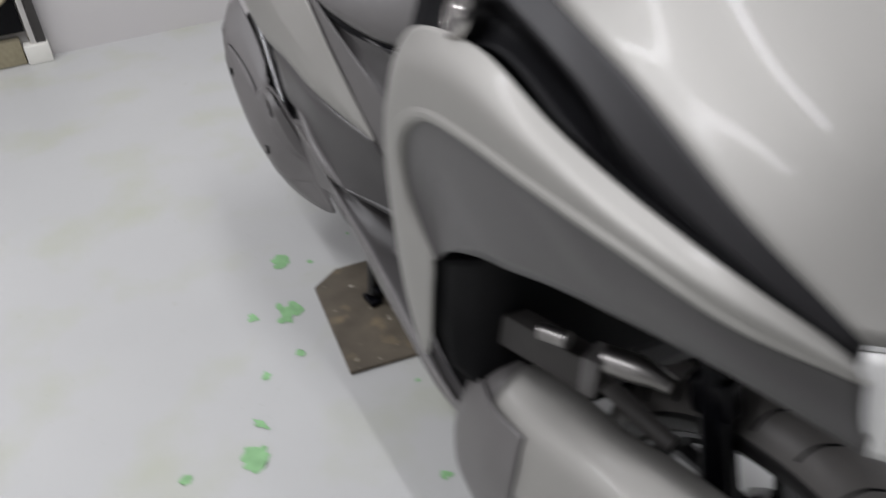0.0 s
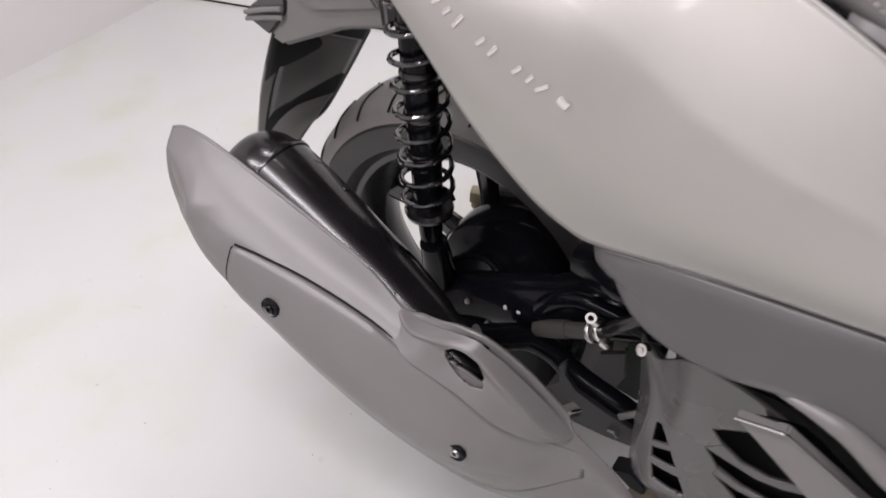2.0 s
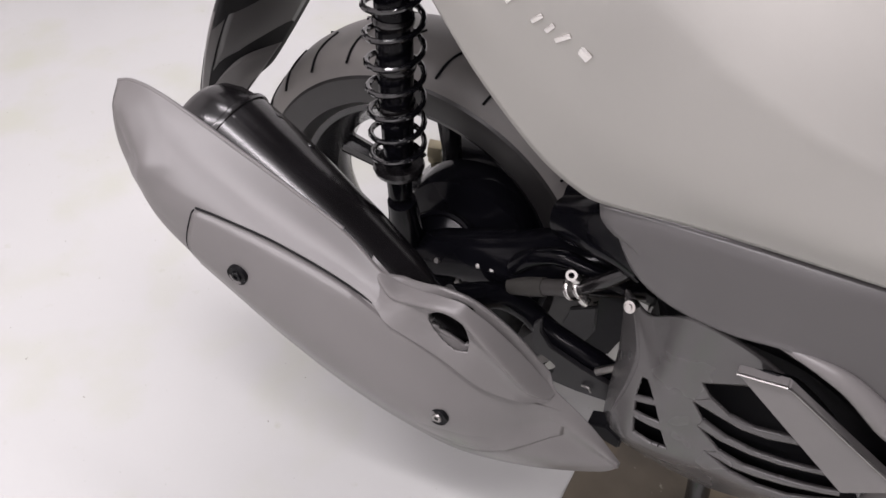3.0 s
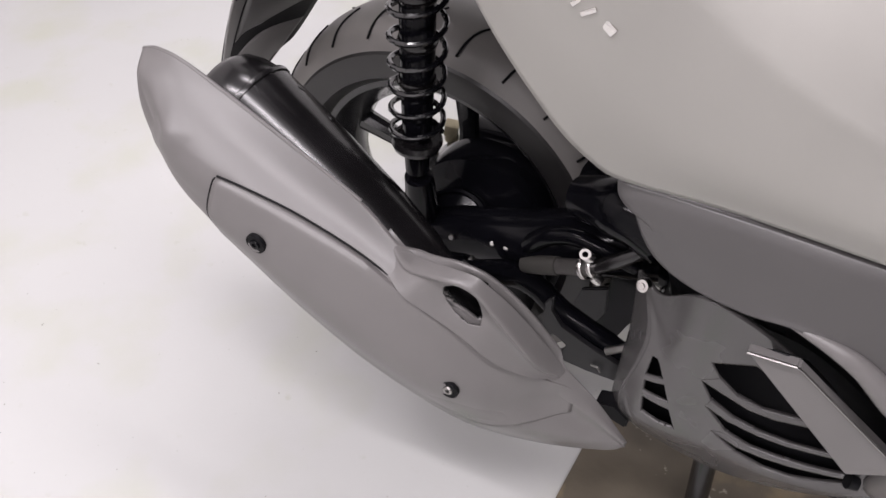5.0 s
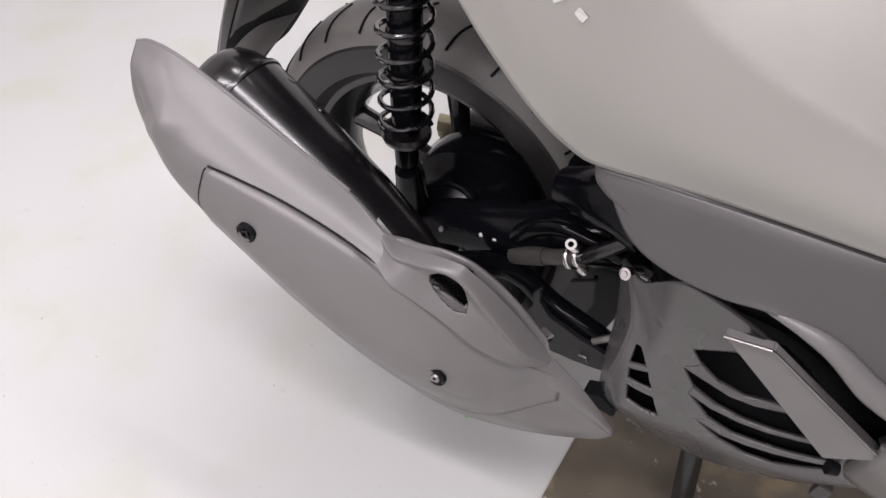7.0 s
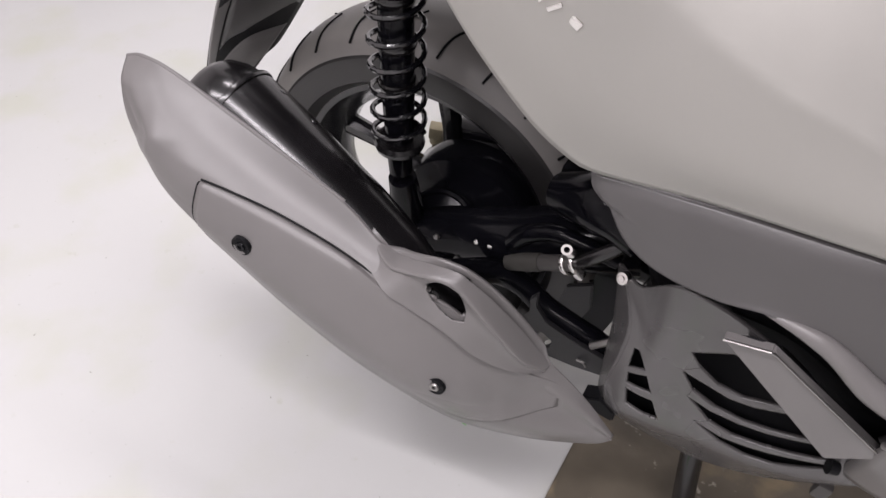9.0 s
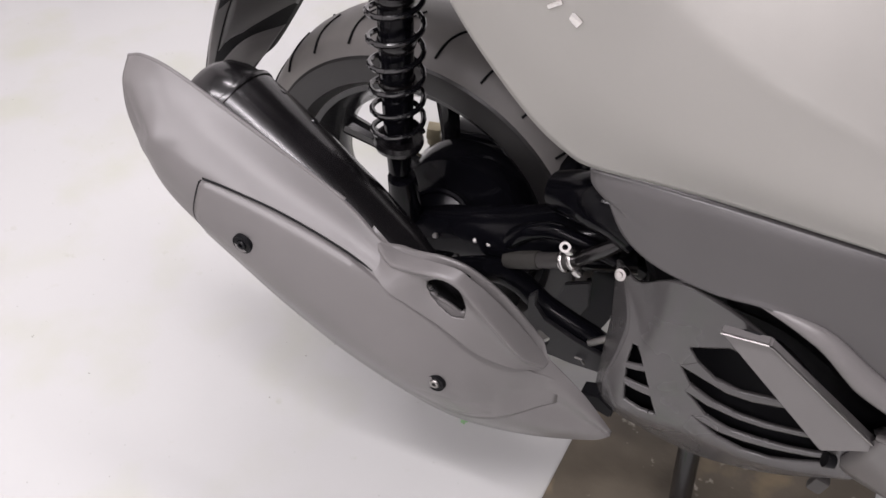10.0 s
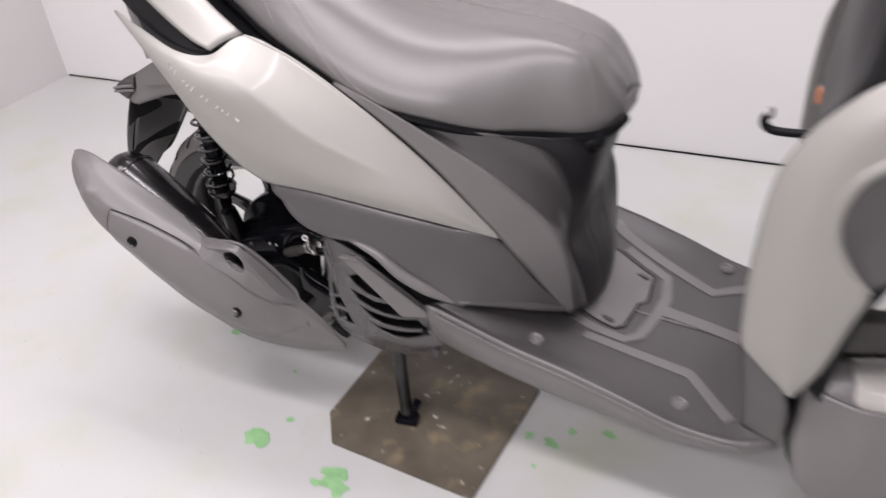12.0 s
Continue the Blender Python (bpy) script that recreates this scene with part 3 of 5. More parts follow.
# arm of the cover: upper edge, brow, dish round the opening, seam
ARM = [[(-0.330, -0.234, 0.438), (-0.304, -0.243, 0.4280), (-0.280, -0.2485, 0.4325), (-0.255, -0.2500, 0.4375), (-0.235, -0.247, 0.4355), (-0.225, -0.245, 0.4275), (-0.210, -0.239, 0.410), (-0.190, -0.226, 0.374), (-0.168, -0.208, 0.322), (-0.161, -0.206, 0.308)],
       [(-0.330, -0.240, 0.4335), (-0.302, -0.2565, 0.4260), (-0.284, -0.2600, 0.4275), (-0.258, -0.2610, 0.4325), (-0.242, -0.259, 0.4320), (-0.229, -0.2565, 0.4245), (-0.215, -0.254, 0.408), (-0.197, -0.245, 0.375), (-0.178, -0.230, 0.333), (-0.1625, -0.211, 0.307)],
       [(-0.330, -0.242, 0.4310), (-0.301, -0.258, 0.4230), (-0.283, -0.2585, 0.4235), (-0.258, -0.2560, 0.4280), (-0.243, -0.2535, 0.4275), (-0.231, -0.2520, 0.4200), (-0.217, -0.252, 0.402), (-0.199, -0.2445, 0.371), (-0.180, -0.2305, 0.331), (-0.163, -0.212, 0.3065)],
       [(-0.330, -0.248, 0.4265), (-0.299, -0.2645, 0.4170), (-0.278, -0.2620, 0.4160), (-0.257, -0.2545, 0.4090), (-0.244, -0.2520, 0.4050), (-0.231, -0.2520, 0.3990), (-0.217, -0.251, 0.384), (-0.199, -0.2440, 0.354), (-0.181, -0.2325, 0.325), (-0.164, -0.213, 0.3062)],
       [(-0.330, -0.256, 0.4240), (-0.298, -0.2735, 0.4090), (-0.277, -0.2720, 0.3975), (-0.257, -0.2690, 0.3860), (-0.244, -0.2670, 0.3785), (-0.230, -0.2650, 0.3680), (-0.216, -0.260, 0.3525), (-0.200, -0.2510, 0.3370), (-0.182, -0.2375, 0.3210), (-0.1655, -0.217, 0.3060)]]
arm_bm = trim_to(surface(ARM, 220, 110, keep=lambda p: not inside(OPENING, p[0], p[2])), [OPENING], 0.0017)
part("cover_arm", arm_bm, M_SATIN, exhaust_shield, "raised arm of the cover round an opening", 0.0035)
# raised lower panel of the cover
CP = [[], [], [], []]
for x in (-0.476, -0.450, -0.40, -0.337, -0.273, -0.225, -0.195, -0.175, -0.158, -0.146):
    zt = float(np.interp(x, (-0.492, -0.479, -0.422, -0.363, -0.294, -0.245, -0.207, -0.188, -0.169, -0.150, -0.138, -0.128), (0.478, 0.477, 0.460, 0.439, 0.406, 0.377, 0.341, 0.322, 0.304, 0.287, 0.274, 0.264)))
    zb = float(np.interp(x, [p[0] for p in EX_LOW[:4]] + [-0.300, -0.262, -0.228, -0.177, -0.150, -0.135, -0.128], [p[2] + 0.012 for p in EX_LOW[:4]] + [0.282, 0.262, 0.2535, 0.257, 0.257, 0.257, 0.259]))
    for row, f in zip(CP, (0.0, 0.06, 0.55, 1.0)):
        z = zt + (zb - zt) * f
        p = shield_at(x, z)
        row.append((x - 0.006 * math.sin(math.pi * f) * (x < -0.47), p.y - 0.0010 - (0.0004, 0.0042, 0.0046, 0.0022)[(0.0, 0.06, 0.55, 1.0).index(f)] * max(0.0, min(1.0, (-0.143 - x) / 0.05)), z))
part("cover_panel", surface(CP, 70, 24), M_SATIN, exhaust_shield, "raised lower panel of the exhaust cover", 0.002)
part("panel_joint", tube([Vector(p) + Vector((0, -0.0008, 0.0022)) for p in CP[0][:-5]], 0.0010, 60, 6), M_BLACK, exhaust_shield, "dark joint above the raised panel")
part("panel_joint", tube([Vector((r[0][0] - 0.0015, r[0][1] + 0.0005, r[0][2])) for r in CP], 0.0010, 16, 6), M_BLACK, exhaust_shield)
for at, mat in ((shield_at(-0.431, 0.428) + Vector((0, -0.0070, 0)), M_ENGINE), (shield_at(-0.244, 0.312) + Vector((0, -0.0070, 0)), M_STEEL)):
    face = along(at, Vector(at) + Vector((0.05, -1, 0.05)))
    part("screw_hole", lathe([(0, 0.0004), (0.0084, 0.0004), (0.0092, 0.0012), (0.0100, 0.0008), (0.0104, -0.003), (0, -0.004)], face, 24), M_BLACK, exhaust_shield, "recessed fixing hole")
    part("screw", lathe([(0.0022, 0.0006), (0.0022, 0.0022), (0.0045, 0.0022), (0.0052, 0.0012), (0.0052, -0.002), (0, -0.002)], face, 12), mat, exhaust_shield, "hexagon socket screw")

# ---- rear wheel ----
WHEEL_C, TYRE_R, TYRE_W = (-0.416, CY, 0.262), 0.255, 0.132


def wheel(name, centre, r, w, rim_r, label):
    c = Matrix.Translation(centre) @ AX_Y
    h = w / 2
    rim = part(name, join(lathe([(rim_r + 0.006, -h * 0.72), (rim_r + 0.006, -h * 0.66), (rim_r - 0.008, -h * 0.6), (rim_r - 0.020, -h * 0.3), (rim_r - 0.022, 0), (rim_r - 0.020, h * 0.3), (rim_r - 0.008, h * 0.6), (rim_r + 0.006, h * 0.66), (rim_r + 0.006, h * 0.72),
                                 (rim_r - 0.006, h * 0.70), (rim_r - 0.028, h * 0.28), (rim_r - 0.030, 0), (rim_r - 0.028, -h * 0.28), (rim_r - 0.006, -h * 0.70)], c, 72, closed=True),
                          lathe([(0, -0.045), (0.042, -0.045), (0.048, -0.035), (0.048, 0.035), (0.042, 0.045), (0, 0.045)], c, 36)), M_RIM, scooter, label)
    for k in range(5):
        a = 2 * math.pi * k / 5 + 1.32
        pts = [(math.cos(a + t) * q, math.sin(a + t) * q, 0) for q, t in ((0.04, -0.10), (0.085, 0.0), (rim_r - 0.022, 0.14))]
        sp = tube([c @ Vector(p) for p in pts], [0.017, 0.012, 0.015], 12, 10)
        part("spoke", sp, M_RIM, rim)
    side = [(rim_r, -h * 0.66), (rim_r + 0.004, -h * 0.80), (rim_r + 0.012, -h * 0.95), (rim_r + (r - rim_r) * 0.4, -h), (r - 0.0375, -h * 0.99), (r - 0.0345, -h * 0.95)]
    crown = [(r - 0.0345, -h * 0.95), (r - 0.024, -h * 0.87), (r - 0.016, -h * 0.76), (r - 0.008, -h * 0.58), (r - 0.002, -h * 0.28), (r, 0)]
    for wall in (side, [(q, -z) for q, z in side[::-1]]):
        part("sidewall", lathe(wall, c, 96), M_SIDEWALL, rim, "black rubber tyre sidewall")
    part("tread", lathe(crown + [(q, -z) for q, z in crown[-2::-1]], c, 96), M_RUBBER, rim, "dusty grey rubber tread")
    # tread grooves: slim dark cuts following the crown
    for k in range(26):
        for side in (-1, 1):
            a = 2 * math.pi * (k + 0.5 * (side > 0)) / 26
            pts = []
            for f, q, da in ((0.16, r - 0.0006, 0.0), (0.42, r - 0.0038, 0.05), (0.68, r - 0.0108, 0.075), (0.90, r - 0.0212, 0.085)):
                pts.append(c @ Vector((math.cos(a + da) * q, math.sin(a + da) * q, side * h * f)))
            part("groove", tube(pts, 0.0015, 9, 5), M_BLACK, rim)
    return rim


wheel("rear_wheel", WHEEL_C, TYRE_R, TYRE_W, 0.176, "black alloy rear wheel")

# ---- shock absorber ----
S0, S1 = Vector((-0.374, -0.120, 0.410)), Vector((-0.352, -0.130, 0.76))


def at_shock(f):
    return S0.lerp(S1, f)


SH = ((0.0, 0.012), (0.10, 0.015), (0.125, 0.0165), (0.30, 0.0165), (0.5, 0.0165), (0.52, 0.016), (1.0, 0.016))
shock = part("shock_absorber", tube([at_shock(f) for f, r in SH], [r for f, r in SH], 60, 24), M_ENGINE, scooter, "black rear shock absorber")
for a, b, r in ((0.095, 0.125, 0.026), (0.30, 0.325, 0.0190), (0.42, 0.445, 0.0190), (0.55, 0.575, 0.0190), (0.68, 0.705, 0.0190)):
    part("collar", tube([at_shock(a), at_shock((a + b) / 2), at_shock(b)], [r * 0.93, r, r * 0.93], 5, 24), M_MUFFLER, shock, "ring on the shock's body")
ax = (S1 - S0).normalized()
e1 = ax.orthogonal().normalized()
e2 = ax.cross(e1)
turns, coil = 11.5, []
for k in range(int(turns * 20) + 1):
    f, a = k / (turns * 20), 2 * math.pi * k / 20
    g = 0.125 + 0.85 * (f + 0.045 * math.sin(math.pi * f) * (f - 0.6))
    coil.append(at_shock(g) + 0.0255 * (math.cos(a) * e1 + math.sin(a) * e2))
part("coil_spring", tube(coil, 0.0028, len(coil), 10, smooth=False), M_COIL, shock, "black coil spring")

# ---- rear mudguard with plate holder and indicators ----
FL_OUT = [(-0.53, -0.118, 0.64), (-0.56, -0.116, 0.592), (-0.62, -0.094, 0.515), (-0.684, -0.066, 0.425), (-0.72, -0.05, 0.36)]
FL_IN = [(-0.557, 0.035, 0.547), (-0.602, 0.032, 0.484), (-0.642, 0.02, 0.427), (-0.655, -0.006, 0.41), (-0.705, -0.014, 0.345)]


def flap_place(u, v, lift=0.0):
    """A place on the flap: u across from the near edge, v down it; lift raises it towards the near side."""
    k = v * (len(FL_OUT) - 1)
    i = min(int(k), len(FL_OUT) - 2)
    a, b = Vector(FL_OUT[i]).lerp(Vector(FL_OUT[i + 1]), k - i), Vector(FL_IN[i]).lerp(Vector(FL_IN[i + 1]), k - i)
    return a.lerp(b, u) + Vector((0.45, -0.75, 0.3)) * lift


def flap_patch(name, rows, mat, label, thick):
    """A piece of the flap between rows of (u, v, lift)."""
    return part(name, surface([[flap_place(*q) for q in r] for r in rows], 26, 14), mat, mudguard, label, thick)


# black base shows between the plates, in place of the fold's shade
mudguard = part("rear_mudguard", surface([FL_OUT, FL_IN], 40, 16), M_BLACK, scooter, "black plastic rear mudguard flap whose bare band stands for shade", 0.005)
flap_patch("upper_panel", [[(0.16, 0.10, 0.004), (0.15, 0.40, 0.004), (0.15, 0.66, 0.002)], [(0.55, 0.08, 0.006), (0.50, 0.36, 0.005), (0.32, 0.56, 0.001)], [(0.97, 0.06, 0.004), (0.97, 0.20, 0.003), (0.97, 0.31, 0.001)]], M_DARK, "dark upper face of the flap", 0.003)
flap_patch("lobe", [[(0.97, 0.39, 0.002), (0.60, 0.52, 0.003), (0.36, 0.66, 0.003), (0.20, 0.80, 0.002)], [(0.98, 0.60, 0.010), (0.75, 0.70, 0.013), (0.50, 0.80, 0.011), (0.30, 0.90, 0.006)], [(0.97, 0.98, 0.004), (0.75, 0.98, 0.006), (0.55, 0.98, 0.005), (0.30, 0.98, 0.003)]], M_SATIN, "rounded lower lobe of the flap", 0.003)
flap_patch("edge_strip", [[(0.0, 0.0, 0.004), (0.0, 0.5, 0.004), (0.0, 0.97, 0.003)], [(0.14, 0.0, 0.008), (0.13, 0.5, 0.007), (0.10, 0.97, 0.005)]], M_SATIN, "grey outer strip of the flap", 0.004)
bracket_r = part("mudguard_bracket", slab([(x, -0.130 + 0.10 * max(0.0, -0.46 - x) * 0.3, z) for x, z in ((-0.508, 0.664), (-0.458, 0.690), (-0.420, 0.708), (-0.390, 0.690), (-0.390, 0.641), (-0.441, 0.632), (-0.530, 0.598), (-0.548, 0.605), (-0.518, 0.632))], (0, 0.022, 0), 0.004), M_SATIN, scooter, "grey plastic bracket")
part("fold", slab([(x, -0.134, z) for x, z in ((-0.500, 0.660), (-0.420, 0.704), (-0.392, 0.660), (-0.470, 0.646))], (0, 0.006, 0), 0.0025), M_SATIN, bracket_r, "raised upper face of the bracket")
stub = part("indicator_stub", slab([(x, -0.127, z) for x, z in ((-0.583, 0.622), (-0.572, 0.632), (-0.536, 0.653), (-0.508, 0.663), (-0.516, 0.631), (-0.548, 0.603))], (0, 0.030, 0), 0.005), M_DARK, scooter, "grey stub of the indicator")
for za, zb in ((0.628, 0.640), (0.621, 0.631)):
    part("rib", tube([(-0.575, -0.127, za - 0.001), (-0.545, -0.130, (za + zb) / 2 + 0.001), (-0.518, -0.130, zb)], 0.0026, 10, 8), M_SATIN, stub, "rib of the indicator")
tail_low = surface([[(-0.47, -0.10, 0.885), (-0.56, -0.05, 0.87), (-0.585, CY, 0.865)], [(-0.46, -0.115, 0.80), (-0.555, -0.06, 0.78), (-0.585, CY, 0.775)], [(-0.44, -0.115, 0.70), (-0.53, -0.07, 0.67), (-0.56, CY, 0.66)]], 20, 14)
part("tail_end", join(tail_low, mirrored(tail_low)), M_DARK, scooter, "dark grey tail end", 0.004)

# ---- engine, swing arm and what hangs round them ----
c = Matrix.Translation((-0.40, -0.075, 0.267)) @ AX_Y
arm = part("swing_arm", join(tube([(-0.41, -0.088, 0.285), (-0.33, -0.092, 0.320), (-0.24, -0.085, 0.345), (-0.13, -0.05, 0.36)], [0.034, 0.030, 0.034, 0.040], 24, 16),
                             tube([(-0.374, -0.118, 0.400), (-0.376, -0.112, 0.375), (-0.385, -0.098, 0.32)], [0.015, 0.018, 0.024], 10, 16)), M_ENGINE, scooter, "black swing arm")
part("brake_drum", lathe([(0, 0.035), (0.05, 0.034), (0.062, 0.026), (0.078, 0.020), (0.082, 0.008), (0.082, -0.02), (0, -0.02)], Matrix.Translation((-0.338, -0.030, 0.306)) @ AX_Y, 44), M_ENGINE, arm, "round black casing")
cover_m = Matrix.Translation((-0.345, -0.092, 0.318)) @ Vector((0.05, -0.75, 0.66)).to_track_quat("Z", "Y").to_matrix().to_4x4()
part("engine_case", lathe([(0, 0.016), (0.020, 0.016), (0.023, 0.012), (0.038, 0.011), (0.0405, 0.014), (0.044, 0.014), (0.0465, 0.010), (0.048, -0.01), (0.048, -0.05), (0, -0.05)], cover_m, 48), M_ENGINE, arm, "round black engine cover")
engine = part("engine", join(block((0.24, 0.20, 0.17), pose(-0.10, 0.05, 0.37, 0, 8, 0), 0.03, 4), tube([(-0.20, -0.02, 0.36), (-0.07, -0.04, 0.42), (0.0, -0.03, 0.44)], [0.06, 0.055, 0.05], 20, 18),
                             block((0.20, 0.17, 0.10), pose(-0.02, 0.03, 0.275, 0, -4, 0), 0.025, 4)), M_ENGINE, scooter, "black engine block")
part("lower_case", block((0.10, 0.13, 0.13), pose(-0.060, -0.030, 0.330, 0, 10, 0), 0.02, 3), M_ENGINE, engine, "black lower casing")
part("oil_cap", join(tube([(-0.450, 0.082, 0.295), (-0.448, 0.079, 0.308)], [0.010, 0.009], 4, 14), block((0.018, 0.016, 0.019), pose(-0.447, 0.077, 0.315, 10, 8, 20), 0.002)), M_BRASS, engine, "dull brass bleed screw")
part("far_casing", block((0.27, 0.06, 0.11), pose(-0.325, 0.135, 0.250, 0, -4, 0), 0.028, 4), M_ENGINE, engine, "black transmission casing")
part("front_wall", tube([(-0.205, -0.10, 0.43), (-0.15, -0.115, 0.445), (-0.11, -0.12, 0.43)], [0.020, 0.03, 0.026], 16, 14), M_ENGINE, engine, "black bracket")
# breather hose with its clamps
HOSE = [(-0.247, -0.118, 0.333), (-0.210, -0.122, 0.352), (-0.192, -0.126, 0.363), (-0.171, -0.130, 0.376)]
hose = part("hose", tube(HOSE, [0.0082, 0.0085, 0.0085, 0.0088], 24, 18), M_HOSE, scooter, "dark grey rubber hose")
part("sleeve", tube([(-0.247, -0.118, 0.333), (-0.227, -0.1205, 0.3435), (-0.209, -0.122, 0.3525)], [0.0094, 0.0100, 0.0098], 8, 16), M_OLIVE, hose, "dull olive cloth sleeve")
part("pipe", tube([(-0.173, -0.130, 0.3745), (-0.151, -0.130, 0.394), (-0.130, -0.124, 0.411)], 0.0075, 10, 14), M_MUFFLER, hose, "black metal pipe")
d = Vector((0.021, -0.004, 0.013)).normalized()
for at in ((-0.179, -0.1295, 0.3715), (-0.170, -0.130, 0.378)):
    part("hose_clamp", tube([Vector(at) - d * 0.0026, Vector(at) - d * 0.001, Vector(at) + d * 0.001, Vector(at) + d * 0.0026], [0.0112, 0.0122, 0.0122, 0.0112], 6, 22), M_CHROME, hose, "bright hose clamp")
m = Matrix.Translation((-0.179, -0.136, 0.3965)) @ pose(0, 0, 0, 60, 25, 0)
part("clamp_ear", lathe([(0.0030, -0.004), (0.0056, -0.004), (0.0060, 0), (0.0056, 0.004), (0.0030, 0.004), (0.0027, 0)], m, 14, closed=True), M_CHROME, hose, "bright coiled clamp ear")
part("clamp_ear", block((0.006, 0.008, 0.012), pose(-0.1735, -0.136, 0.392, 15, 35, 0), 0.002, 2), M_CHROME, hose, "bright clamp ear")
part("clamp_ear", block((0.010, 0.009, 0.011), pose(-0.163, -0.139, 0.371, 20, 30, 0), 0.003, 2), M_CHROME, hose, "bright clamp ear")
part("cable", tube([(-0.280, -0.090, 0.286), (-0.258, -0.105, 0.335), (-0.232, -0.110, 0.371), (-0.203, -0.110, 0.386), (-0.173, -0.110, 0.384), (-0.135, -0.105, 0.372)], [0.010, 0.011, 0.011, 0.0095, 0.0085, 0.0085], 40, 16), M_ENGINE, scooter, "black looped coolant hose")
mount = part("mount_lug", block((0.024, 0.022, 0.048), pose(-0.281, -0.106, 0.316, 10, 12, 0), 0.005, 3), M_ENGINE, scooter, "black mounting lug")
for at in ((-0.333, -0.120, 0.333), (-0.310, -0.118, 0.308), (-0.285, -0.117, 0.344), (-0.269, -0.117, 0.345)):
    part("bolt", lathe([(0, 0.004), (0.0022, 0.004), (0.0034, 0.003), (0.0036, 0.0), (0.0036, -0.008), (0, -0.008)], along(at, Vector(at) + Vector((0.1, -0.7, 0.6))), 6), M_STEEL, mount, "small bare bolt")
# exhaust stay: a bent plate with a notch
STAY = [(-0.214, 0.307), (-0.205, 0.319), (-0.205, 0.299), (-0.193, 0.281), (-0.156, 0.266), (-0.124, 0.258), (-0.118, 0.230), (-0.159, 0.226), (-0.194, 0.227), (-0.201, 0.231), (-0.188, 0.244), (-0.185, 0.253), (-0.195, 0.260), (-0.213, 0.267)]
stay = part("exhaust_stay", slab([(x, -0.134, z) for x, z in STAY], (0, 0.006, 0), 0.0012), M_BOX, scooter, "black exhaust stay plate")
part("stay_bolt", tube([(-0.140, -0.142, 0.281), (-0.122, -0.138, 0.294)], 0.0042, 4, 12), M_STEEL, stay, "bare stay bolt")
part("stay_hook", tube([(-0.154, -0.136, 0.243), (-0.146, -0.138, 0.245), (-0.143, -0.137, 0.239)], 0.0014, 8, 8), M_STEEL, stay, "small wire hook")
part("exhaust_pipe", tube([(-0.29, -0.17, 0.34), (-0.258, -0.128, 0.322), (-0.232, -0.116, 0.304), (-0.216, -0.115, 0.292), (-0.200, -0.115, 0.281), (-0.177, -0.115, 0.272), (-0.149, -0.113, 0.260), (-0.120, -0.105, 0.246), (-0.05, -0.03, 0.20)], [0.016, 0.015, 0.013, 0.013, 0.0125, 0.0125, 0.012, 0.012, 0.012], 44, 16), M_ENGINE, scooter, "black exhaust pipe")
# added filler block, black so nothing bright shows through here
part("bay_filler", block((0.13, 0.09, 0.17), pose(-0.322, -0.048, 0.245, 0, 8, 0), 0.025, 4), M_BLACK, scooter, "black filler block that keeps the engine bay dark")
part("guard_plate", slab([(x, -0.06, z) for x, z in ((-0.209, 0.232), (-0.200, 0.265), (-0.169, 0.282), (-0.168, 0.243), (-0.179, 0.217), (-0.195, 0.224))], (0, 0.006, 0), 0.0015), M_BOX, scooter, "black inner guard plate")
part("lower_bracket", slab([(x, -0.058, z) for x, z in ((-0.169, 0.300), (-0.140, 0.318), (-0.128, 0.300), (-0.130, 0.260), (-0.142, 0.232), (-0.151, 0.207), (-0.180, 0.215))], (0, 0.012, 0), 0.002), M_ENGINE, scooter, "black lower bracket")
part("cowl_bracket", slab([(x, -0.168, z) for x, z in ((-0.136, 0.228), (-0.114, 0.236), (-0.097, 0.222), (-0.098, 0.206), (-0.115, 0.210))], (0, 0.02, 0), 0.002), M_BLACK, scooter, "black bracket under the cowl")

# ---- vent cowl below the side panel ----
COWL = [[(-0.112, -0.172, 0.43), (-0.095, -0.188, 0.387), (-0.098, -0.19, 0.342), (-0.108, -0.18, 0.283), (-0.108, -0.162, 0.224)],
        [(-0.094, -0.186, 0.433), (-0.08, -0.194, 0.384), (-0.081, -0.196, 0.32), (-0.083, -0.191, 0.265), (-0.077, -0.164, 0.214)],
        [(-0.056, -0.222, 0.482), (-0.051, -0.206, 0.401), (-0.038, -0.198, 0.327), (-0.018, -0.194, 0.274), (-0.01, -0.168, 0.21)],
        [(0.005, -0.214, 0.453), (0.007, -0.201, 0.392), (0.015, -0.197, 0.318), (0.031, -0.193, 0.27), (0.04, -0.174, 0.229)],
        [(0.073, -0.205, 0.393), (0.076, -0.197, 0.356), (0.078, -0.193, 0.308), (0.08, -0.189, 0.275), (0.078, -0.176, 0.249)],
        [(0.13, -0.195, 0.355), (0.134, -0.19, 0.33), (0.132, -0.185, 0.306), (0.116, -0.18, 0.279), (0.102, -0.172, 0.262)]]


